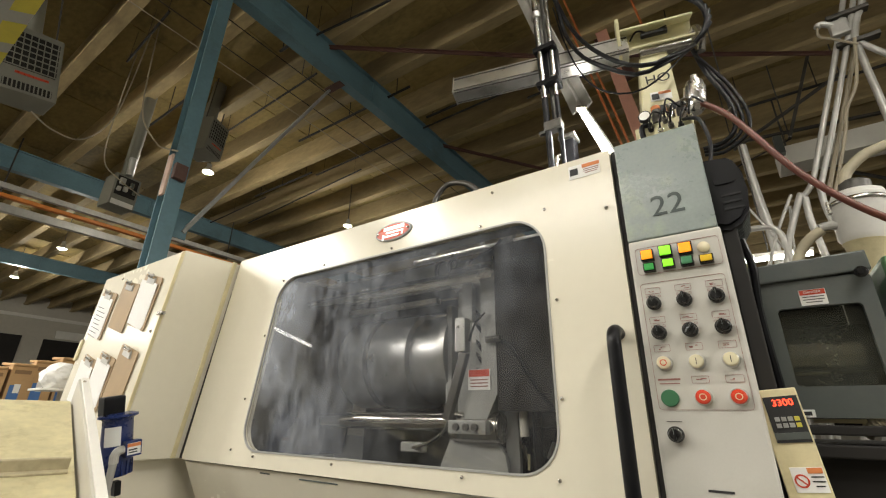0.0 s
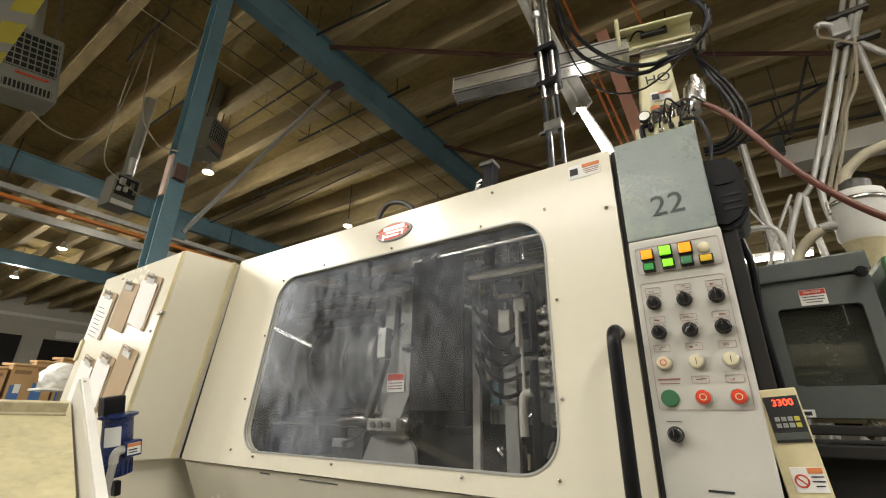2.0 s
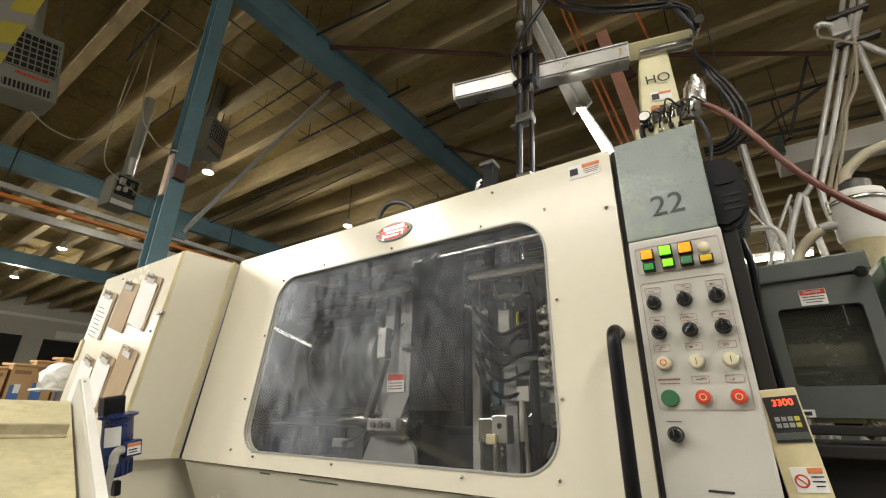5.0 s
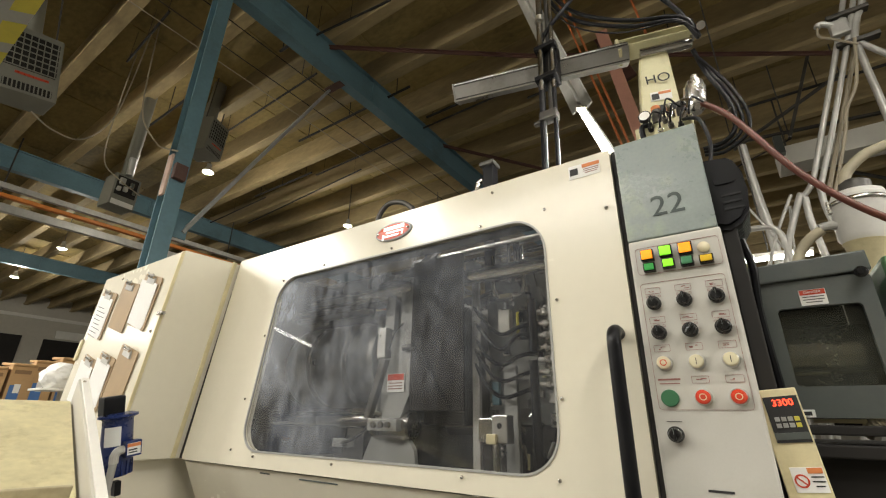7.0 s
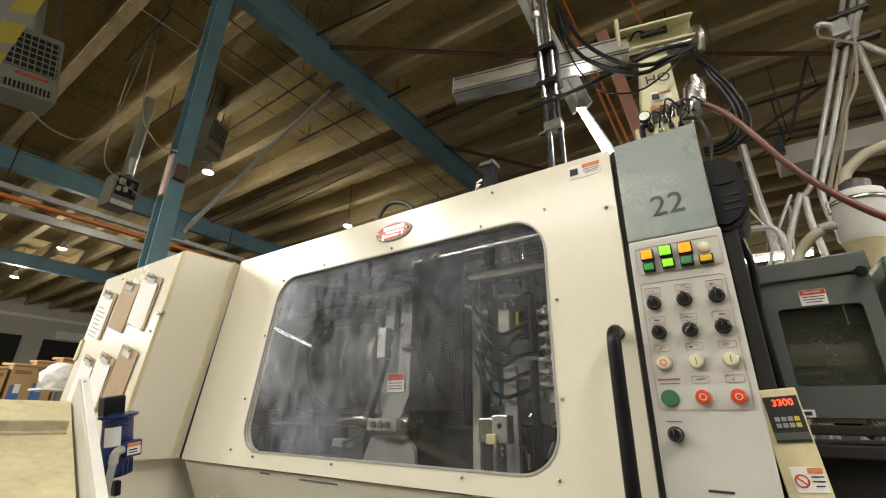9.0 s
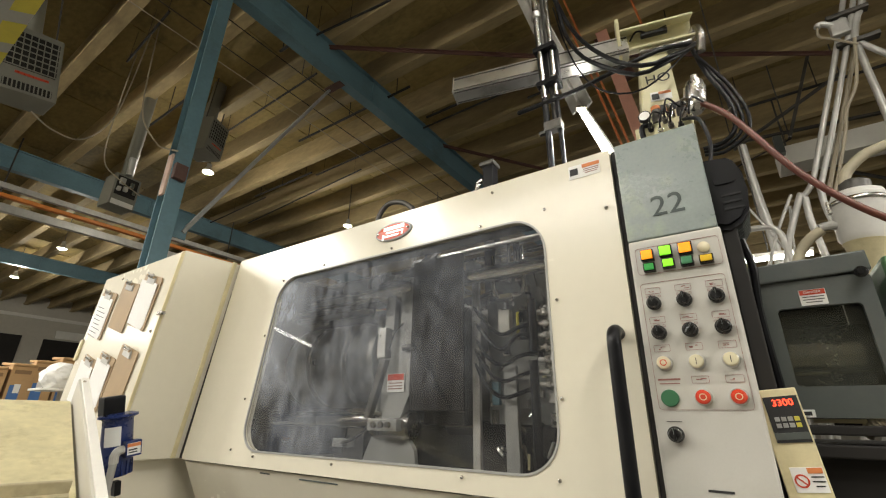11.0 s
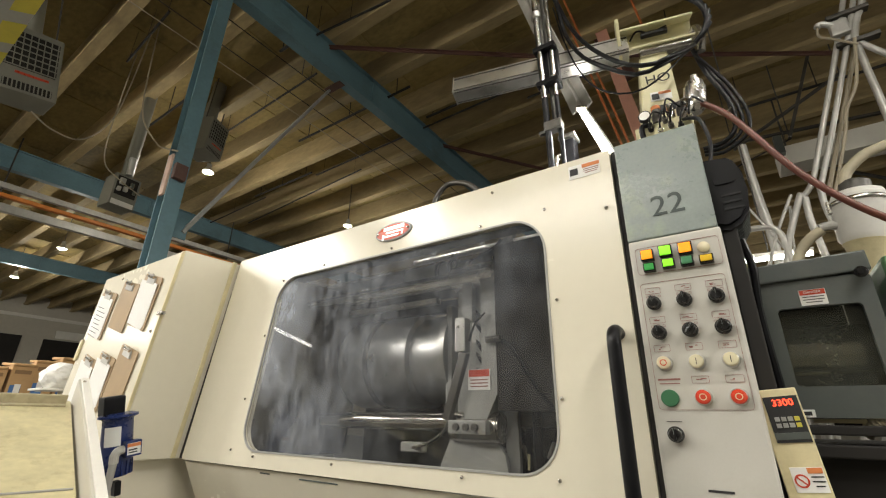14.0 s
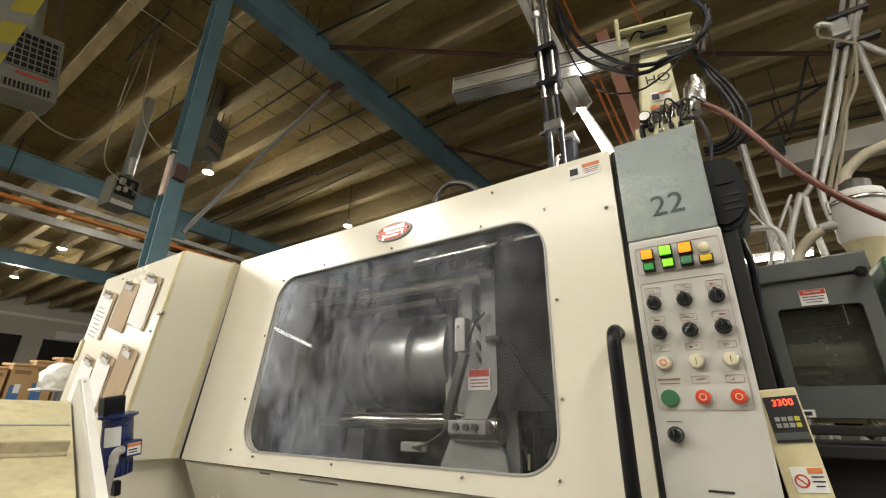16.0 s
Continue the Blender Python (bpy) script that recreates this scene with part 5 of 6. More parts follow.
def drive_motor():
    t = thing("drive_motor", "navy blue electric gear motor on the conveyor side", "motor")
    m = pose(-2.03, -0.332, 1.04, 11, 0, 0) @ Matrix.Diagonal((0.70, 0.70, 1, 1))
    part("gearbox", box((-0.01, -0.03, 0.243), (0.085, 0.10, 0.07), 0.008, m), BLACK, t, "black gearbox")
    part("housing", lathe([(0.055, -0.01), (0.066, 0.0), (0.072, 0.03), (0.074, 0.06), (0.070, 0.19), (0.074, 0.195), (0.092, 0.20), (0.092, 0.208), (0.06, 0.215)], 40, m), BLUE_MOTOR, t, smooth=True)
    for k in range(18):
        a = 2 * math.pi * k / 18
        part("fin", box((0.070, 0, 0.02), (0.014, 0.006, 0.05), 0.002, m @ Matrix.Rotation(a, 4, "Z")), BLUE_MOTOR, t)
    lm = m @ Matrix.Rotation(radians(-38), 4, "Z")
    bm = bmesh.new()
    pts = [(0.0752 * math.cos(radians(a)), 0.0752 * math.sin(radians(a))) for a in range(-30, 35, 5)]
    lo = [bm.verts.new((x, y, 0.10)) for x, y in pts]
    hi = [bm.verts.new((x, y, 0.168)) for x, y in pts]
    for i in range(len(pts) - 1):
        bm.faces.new((lo[i], lo[i + 1], hi[i + 1], hi[i]))
    bmesh.ops.transform(bm, matrix=lm, verts=bm.verts)
    part("rating_label", bm, PAPER, t, "white rating label")
    jb = part("terminal_box", box((0.085, 0.035, 0.085), (0.07, 0.075, 0.055), 0.004, m), BLUE_MOTOR, t, "blue terminal box")
    part("label", box((0.085, 0.035, 0.085), (0.0725, 0.062, 0.040), 0.0, m), PAPER, jb)
    part("orange_band", box((0.085, 0.035, 0.098), (0.0735, 0.062, 0.012), 0.0, m), ORANGE_STK, jb)
    part("label_bar", box((0.085, 0.030, 0.082), (0.0735, 0.040, 0.005), 0.0, m), INK, jb)
    part("label_bar", box((0.085, 0.030, 0.073), (0.0735, 0.040, 0.004), 0.0, m), INK, jb)
    part("elbow", sweep([m @ Vector(q) for q in ((0.09, 0.005, 0.085), (0.10, -0.03, 0.085), (0.10, -0.045, 0.07), (0.10, -0.048, 0.045))], 0.015, 12), GALV, t, "metal conduit elbow")
    part("conduit", sweep([m @ Vector((0.10, -0.048, 0.05))] + [Vector((-1.96, -0.374, z)) for z in (0.98, 0.6, 0.02)], 0.0125, 12, 4), SEAL, t, "grey flexible conduit", True)
    part("mount_plate", box((0.02, 0.0, -0.05), (0.05, 0.03, 0.05), 0.004, m), BLACK, t)


# ---- boxes and shelf beyond the conveyor ----
def carton(x, y, z, w, d, h, yaw):
    t = thing("carton", "brown cardboard bin box with blue and white print", "box", "cartons on the bench", pose(x, y, z, 0, 0, yaw))
    bm = box((0, 0, h / 2), (d, w, h), 0.004)
    part("body", bm, CARD, t)
    part("flap", box((-0.01, 0, h + 0.012), (d * 0.96, w * 1.02, 0.018), 0.008, pose(0, 0, 0, 0, 4, 0)), CARD, t, "folded cardboard top flap")
    part("opening", box((d / 2 + 0.001, 0, h * 0.88), (0.003, w * 0.7, h * 0.07), 0), CARD_DARK, t)
    part("blue_print", box((d / 2 + 0.001, -w * 0.14, h * 0.36), (0.003, w * 0.46, h * 0.56), 0), BLUE_PRINT, t)
    part("white_print", box((d / 2 + 0.002, -w * 0.06, h * 0.58), (0.003, w * 0.26, h * 0.16), 0), PAPER, t)
    part("white_print", box((d / 2 + 0.002, -w * 0.16, h * 0.30), (0.003, w * 0.20, h * 0.10), 0), PAPER, t)


def bench():
    t = thing("packing_bench", "grey packing bench behind the conveyor", "bench")
    part("top", box((-3.95, -0.60, 1.17), (0.50, 1.15, 0.04), 0.006), RAIL_GREY, t)
    for x in (-4.15, -3.75):
        for y in (-1.1, -0.12):
            part("leg", box((x, y, 0.575), (0.05, 0.05, 1.15), 0.004), RAIL_GREY, t)
    for k, (y, h) in enumerate(((-0.55, 0.285), (-0.425, 0.30), (-0.305, 0.325), (-0.185, 0.355), (-0.068, 0.385), (-0.68, 0.27), (-0.81, 0.27), (-0.94, 0.27))):
        carton(-3.86, y, 1.19, 0.112, 0.30, h, -6 + 3 * (k % 3))
    s = thing("small_shelf", "white shelf plate on a bracket post", "shelf")
    part("plate", box((-3.28, -0.235, 1.365), (0.22, 0.20, 0.012), 0.003), WHITE, s)
    part("post", box((-3.28, -0.19, 0.68), (0.06, 0.06, 1.36), 0.004), RAIL_GREY, s)
    # crumpled plastic bag
    b2 = bmesh.new()
    bmesh.ops.create_icosphere(b2, subdivisions=4, radius=0.5)
    for v in b2.verts:
        p = v.co.copy()
        f = 1 + 0.22 * noise.noise(p * 3.1) + 0.12 * noise.noise(p * 7.3)
        v.co = Vector((p.x * 0.20 * f, p.y * 0.19 * f, max(p.z, -0.42) * 0.155 * f))
    bag = part("plastic_bag", b2, PAPER, None)
    bag.location = (-3.27, -0.235, 1.437)
    tagged(bag, "crumpled white plastic bag on the small shelf", "bag")


# ---- heaters and overhead wiring ----
def heater(m, w, d, h, louvre, label):
    """Unit heater: casing, grille of bars or louvres, burner box, flue and hangers. Front faces local +x."""
    t = thing("unit_heater", label, "heater", "unit heaters", m)
    part("casing", box((-d / 2, 0, 0), (d, w, h), 0.015), HEATER, t)
    # flat dark plates here and at the slots paint the shade inside
    part("recess", box((0.002, 0, h * 0.14), (0.012, w * 0.86, h * 0.56), 0.002), INNER, t)
    n = 7
    for k in range(n):
        z = h * 0.14 - h * 0.27 + h * 0.54 * k / (n - 1)
        part("grille_bar", box((0.010, 0, z), (0.016, w * 0.86, 0.009 if louvre else 0.011), 0.003, None), HEATER, t)
    for k in range(8):
        part("grille_rod", box((0.014, -w * 0.40 + w * 0.80 * k / 7, h * 0.14), (0.010, 0.008, h * 0.54), 0.002), HEATER, t)
    part("badge_strip", box((0.004, 0.02, -h * 0.215), (0.006, w * 0.55, h * 0.035), 0.001), BADGE_RED, t)
    part("vent_slots", box((0.002, 0, -h * 0.40), (0.006, w * 0.8, h * 0.11), 0.001), INNER, t)
    for k in range(12):
        part("slot_bar", box((0.006, -w * 0.38 + w * 0.76 * k / 11, -h * 0.40), (0.006, 0.010, h * 0.11), 0.001), HEATER, t)
    part("flue", rod((-d * 0.6, 0, h / 2), (-d * 0.6, 0, 6.1 - m.translation.z), 0.09, 20), HEATER, t, smooth=True)
    for sy in (-1, 1):
        part("hanger", rod((-d * 0.4, sy * w * 0.42, h / 2), (-d * 0.4, sy * w * 0.42, 6.1 - m.translation.z), 0.008, 8), DARK_STEEL, t)
    part("tag", box((-d * 0.3, w / 2 + 0.003, -h * 0.25), (0.10, 0.004, 0.12), 0.001), PAPER, t)


def overhead():
    heater(pose(-5.2, -0.70, 4.42, 10, 4, 0), 0.45, 0.42, 0.68, False, "grey gas unit heater with a barred grille")
    heater(pose(-5.9, 1.45, 5.08, 0, 4, 24), 0.36, 0.40, 0.56, True, "grey unit heater with louvres behind the column")
    # open burner box
    t = thing("burner_box", "open burner control box with flue under the roof", "heater")
    m = pose(-6.6, 0.75, 4.08, 0, 0, 5) @ Matrix.Diagonal((1, 0.72, 1, 1))
    part("case", box((-0.15, 0, 0), (0.3, 0.44, 0.46), 0.01, m), HEATER, t)
    # dark plate paints the shade inside the open box
    part("recess", box((0.003, 0, 0.06), (0.01, 0.36, 0.28), 0.002, m), INNER, t)
    for k, (y, z, s) in enumerate(((-0.10, 0.12, 0.09), (0.06, 0.10, 0.08), (-0.02, 0.02, 0.07), (0.12, 0.0, 0.06), (-0.13, 0.0, 0.06))):
        part("valve", box((0.02, y, z), (0.05, s, s), 0.008, m), STEEL if k % 2 else GALV, t)
    part("name_panel", box((0.004, 0, -0.19), (0.006, 0.38, 0.07), 0.001, m), WHITE, t)
    part("gas_cock", rod(m @ Vector((0.02, -0.02, 0.24)), m @ Vector((0.02, -0.04, 0.50)), 0.045, 16), GALV, t, smooth=True)
    part("flue", rod(m @ Vector((-0.1, 0, 0.2)), m @ Vector((-0.1, 0, 2.0)), 0.075, 18), HEATER, t, smooth=True)
    # thin wires along the beam
    for x0, y0, x1, y1, z in ((-4.56, -0.4, -4.72, 5.5, 5.3), (-4.38, -0.4, -4.385, 6.5, 5.3), (-4.1, 1.5, -4.1, 9.0, 5.42)):
        t = thing("roof_wire", "thin wire stretched under the joists", "wire", "roof wires")
        part("wire", rod((x0, y0 - 8, z), (x1, y1, z), 0.006, 6), CABLE_TAN if x0 < -4.5 else BLACK_MATT, t)
        for yy in (y0, y1):
            part("hook", rod((x0 if yy == y0 else x1, yy, z), (x0 if yy == y0 else x1, yy, 5.7), 0.006, 6), DARK_STEEL, t)
    # dark conduits between the joists
    for x0, x1, y, z in ((-5.6, -3.2, 2.62, 5.62), (-1.9, 0.2, 3.75, 5.62), (-4.2, -3.7, 1.2, 5.62), (0.4, 2.4, 5.05, 5.20), (-7.6, -5.8, 1.0, 5.62), (-8.0, -6.2, 3.4, 5.6), (-3.4, -2.2, 3.3, 5.62)):
        t = thing("roof_conduit", "dark conduit clipped under the joists", "conduit", "roof conduits")
        part("pipe", rod((x0, y, z), (x1, y, z), 0.018, 8), BLACK_MATT, t)
        for k in range(3):
            xx = x0 + (x1 - x0) * (0.1 + 0.4 * k)
            part("clip", rod((xx, y, z), (xx, y, 6.13), 0.007, 6), BLACK_MATT, t)
    # long dark pipes slung under the joists
    for (x0, y0), (x1, y1) in (((-6.23, 3.54), (-2.02, 3.46)), ((-3.65, 1.28), (-2.53, 1.42)), ((-4.00, 5.92), (-2.12, 5.94)), ((-10.41, 3.65), (-7.90, 3.57)), ((-6.51, 1.79), (-4.11, 1.72)), ((-4.78, 0.11), (-6.07, 0.18)), ((-9.42, 4.16), (-5.34, 3.86)), ((-0.08, 8.01), (1.32, 7.02))):
        t = thing("roof_pipe", "thin dark pipe slung under the joists", "pipe", "roof pipes")
        part("pipe", rod((x0, y0, 5.62), (x1, y1, 5.62), 0.014, 8), BLACK_MATT, t)
        for f in (0.05, 0.5, 0.95):
            xx, yy = x0 + (x1 - x0) * f, y0 + (y1 - y0) * f
            part("clip", rod((xx, yy, 5.62), (xx, yy, 6.13), 0.003, 6), BLACK_MATT, t)
    # loose cables from the heaters
    for pts in ([(-5.35, -0.55, 4.0), (-5.4, -0.35, 3.93), (-5.5, -0.1, 4.0), (-5.6, 0.1, 4.35), (-5.7, 0.2, 4.9), (-5.7, 0.25, 6.12)],
                [(-5.7, 0.3, 6.12), (-5.4, 0.28, 5.0), (-5.0, 0.24, 4.3), (-4.6, 0.3, 3.85), (-4.0, 0.2, 3.5), (-3.6, 0.15, 3.3)],
                [(-6.5, 0.35, 6.12), (-6.5, 0.35, 4.9), (-6.5, 0.4, 4.35), (-6.45, 0.6, 4.15), (-6.5, 0.9, 4.05)]):
        t = thing("loose_cable", "loose tan cable hanging from the roof", "cable", "loose cables")
        part("cable", sweep(pts, 0.008, 8), CABLE_TAN, t, smooth=True)
    # overhead board edged with hazard tape, at the edge of the view
    t = thing("overhead_board", "hanging pale board edged with yellow and grey hazard tape", "board")
    part("board", box((-4.6, -1.55, 4.04), (4.4, 1.30, 0.05), 0.006), GREY_TAPE, t)
    for k in range(9):
        x = -6.5 + 0.50 * k
        b2 = bmesh.new()
        vs = [b2.verts.new(c) for c in ((x, -1.02, 4.011), (x + 0.33, -1.02, 4.011), (x + 0.43, -0.90, 4.011), (x + 0.10, -0.90, 4.011))]
        ws = [b2.verts.new((v.co.x, v.co.y, 4.016)) for v in vs]
        b2.faces.new(vs[::-1]), b2.faces.new(ws)
        for i in range(4):
            b2.faces.new((vs[i], vs[(i + 1) % 4], ws[(i + 1) % 4], ws[i]))
        part("tape_stripe", b2, YELLOW, t, "yellow tape stripe")
    for x in (-6.4, -2.8):
        part("hanger", rod((x, -1.4, 4.06), (x, -1.4, 6.1), 0.01, 6), DARK_STEEL, t)


# ---- beyond the panel: injection end, pipes, loader ----
def injection_end():
    t = thing("purge_guard", "dark grey steel purge guard with a smoked window", "guard")
    f = part("front", ring_plate(0.045, 0.297, 1.262, 1.604, 0.095, 0.266, 1.335, 1.532, 0.012, 0.30, 0.315), GUARD_GREY, t)
    p = part("window", slab(shifted(rrect(0.178, 0.204, 0.012), 0.1805, 1.4335), 0.318, 0.321), SMOKED, t, "smoked plastic window")
    p.visible_shadow = False
    part("lid", box((0.168, 0.47, 1.632), (0.268, 0.36, 0.052), 0.005, Matrix.Translation((0.168, 0, 1.632)) @ pose(0, 0, 0, 0, -1.5, 0) @ Matrix.Translation((-0.168, 0, -1.632))), GUARD_GREY, t)
    part("side", box((0.289, 0.48, 1.433), (0.012, 0.33, 0.34), 0.002), GUARD_GREY, t)
    part("side", box((0.053, 0.48, 1.433), (0.012, 0.33, 0.34), 0.002), GUARD_GREY, t)
    part("back", box((0.17, 0.64, 1.433), (0.22, 0.01, 0.34), 0.002), INNER, t)
    part("knob", lathe([(0.006, 0), (0.006, 0.012), (0.013, 0.016), (0.014, 0.026), (0.008, 0.032)], 20, on_front(0.278, 0.30, 1.602)), KNOB, t, "black knob", True)
    st = part("warning_sticker", box((0.176, 0.299, 1.556), (0.055, 0.0015, 0.041), 0.0004), PAPER, f, "red and white danger sticker")
    part("red_band", box((0.176, 0.2978, 1.569), (0.052, 0.001, 0.013), 0), BADGE_RED, st)
    lettering("DANGER", 0.009, on_front(0.176, 0.2968, 1.569), PAPER, st, "sticker_word", 0.0002)
    for k in range(3):
        part("print_bar", box((0.176, 0.2978, 1.557 - 0.007 * k), (0.044 - 0.01 * (k == 2), 0.001, 0.002), 0), INK, st)
    part("barrel", rod((0.065, 0.47, 1.42), (0.285, 0.47, 1.42), 0.085, 28), STEEL, t, "bright heater barrel", True)
    part("number_tag", box((0.098, 0.2985, 1.272), (0.035, 0.0015, 0.018), 0.0003), PAPER, f)
    part("tag_bar", box((0.098, 0.2972, 1.272), (0.022, 0.001, 0.009), 0), INK, f)
    b = thing("injection_bed", "dark oily steel bed of the injection unit", "machine bed")
    part("bed", box((0.60, 0.62, 0.60), (1.05, 0.66, 1.20), 0.012), INNER, b)
    part("slide_rail", box((0.60, 0.30, 1.235), (1.02, 0.05, 0.022), 0.004), INNER, b)
    part("carriage_plate", box((0.62, 0.45, 1.252), (0.9, 0.2, 0.018), 0.003), INNER, b)
    part("cream_tray", box((0.16, 0.34, 1.2555), (0.10, 0.03, 0.010), 0.002), CREAM_OLD, b)
    part("ribbed_hose", sweep([(0.20, 0.34, 1.225), (0.225, 0.33, 1.25), (0.26, 0.33, 1.262), (0.32, 0.34, 1.25)], 0.014, 12, 10, None, 0.16), BEIGE_HOSE, b)
    part("cross_member", box((0.35, 0.27, 1.19), (0.60, 0.04, 0.028), 0.004), INNER, b)
    part("green_block", box((0.42, 0.42, 1.46), (0.18, 0.22, 0.38), 0.02), mat("green_machine_paint", (0.10, 0.22, 0.10), 0.45), b)
    # black motor behind the grey cover
    m = thing("cover_motor", "black finned motor behind the grey cover", "motor")
    face = [(-0.004, 1.735), (0.030, 1.722), (0.062, 1.738), (0.084, 1.772), (0.091, 1.83), (0.088, 1.885), (0.074, 1.922), (0.060, 1.936), (-0.004, 1.944)]
    mid = Vector((0.035, 1.83))
    part("housing", slab([tuple(mid + (Vector(q) - mid) * 0.93) for q in face], 0.165, 0.34), GUARD_GREY, m)
    part("end_bell", slab(face, 0.145, 0.165), BLACK, m, "dark motor end bell")
    part("end_cap", slab([tuple(mid + (Vector(q) - mid) * 0.86) for q in face], 0.138, 0.146), BLACK, m)
    part("recess_plate", slab(shifted(rrect(0.048, 0.062, 0.008, 4), 0.045, 1.885), 0.134, 0.139), BLACK, m)
    for k in range(7):
        part("fin", slab([tuple(mid + (Vector(q) - mid) * 1.01) for q in face], 0.185 + 0.022 * k, 0.191 + 0.022 * k), GUARD_GREY, m)
    for z in (1.78, 1.80, 1.82):
        part("cooling_slot", box((0.052, 0.137, z), (0.045, 0.004, 0.006), 0.001), INK, m)
    # dark ducting beside the operator panel
    d = thing("cable_duct", "black cable duct beside the operator panel", "duct")
    part("duct", box((0.030, 0.20, 1.20), (0.035, 0.10, 1.06), 0.004), BLACK_MATT, d)
    part("cable", sweep([(0.05, 0.17, 1.70), (0.06, 0.18, 1.62), (0.052, 0.18, 1.5), (0.056, 0.18, 1.3)], 0.009, 8), BLACK, d)
    # temperature controller
    c = thing("temperature_controller", "cream temperature controller with a red digital display", "controller", m=pose(0.046, 0.03, 1.205, 0, -5, 0))
    part("case", box((0.0, 0.05, 0.0), (0.072, 0.10, 0.222), 0.003), CREAM_OLD, c)
    part("face_plate", box((0.004, -0.001, 0.052), (0.058, 0.003, 0.088), 0.0006), INK, c, "black keypad face")
    lettering("3300", 0.0185, on_front(0.006, -0.0026, 0.083), LED_RED, c, "red_digits", 0.0003)
    for i in range(2):
        for k in range(4):
            part("key", box((-0.012 + 0.011 * k, -0.0032, 0.052 - 0.012 * i), (0.0085, 0.002, 0.0085), 0.0008), (CAST, CAST, CAST, YELLOW)[k], c)
    part("grey_strip", box((0.004, -0.003, 0.020), (0.058, 0.002, 0.013), 0.0004), GUARD_GREY, c)
    s = part("caution_sticker", box((0.006, -0.001, -0.058), (0.052, 0.0015, 0.044), 0.0004), PAPER, c, "white caution sticker with a red prohibition ring")
    part("ring", slab(shifted(rrect(0.024, 0.024, 0.0119, 6), 0, 0), -0.0028, -0.0018, Matrix.Translation((-0.006, 0, -0.060)), hole=rrect(0.018, 0.018, 0.0089, 6)), BADGE_RED, s)
    part("slash", box((0, 0, 0), (0.020, 0.001, 0.0028), 0, Matrix.Translation((-0.006, -0.0023, -0.060)) @ pose(0, 0, 0, 0, 45, 0)), BADGE_RED, s)
    part("orange_band", box((0.019, -0.0022, -0.042), (0.024, 0.001, 0.010), 0), ORANGE_STK, s)
    for k in range(3):
        part("print_bar", box((0.020, -0.0022, -0.053 - 0.008 * k), (0.020 - 0.006 * (k == 2), 0.001, 0.0022), 0), INK, s)
    part("stand", box((0.004, 0.09, -0.66), (0.03, 0.02, 1.10), 0.003), GUARD_GREY, c)


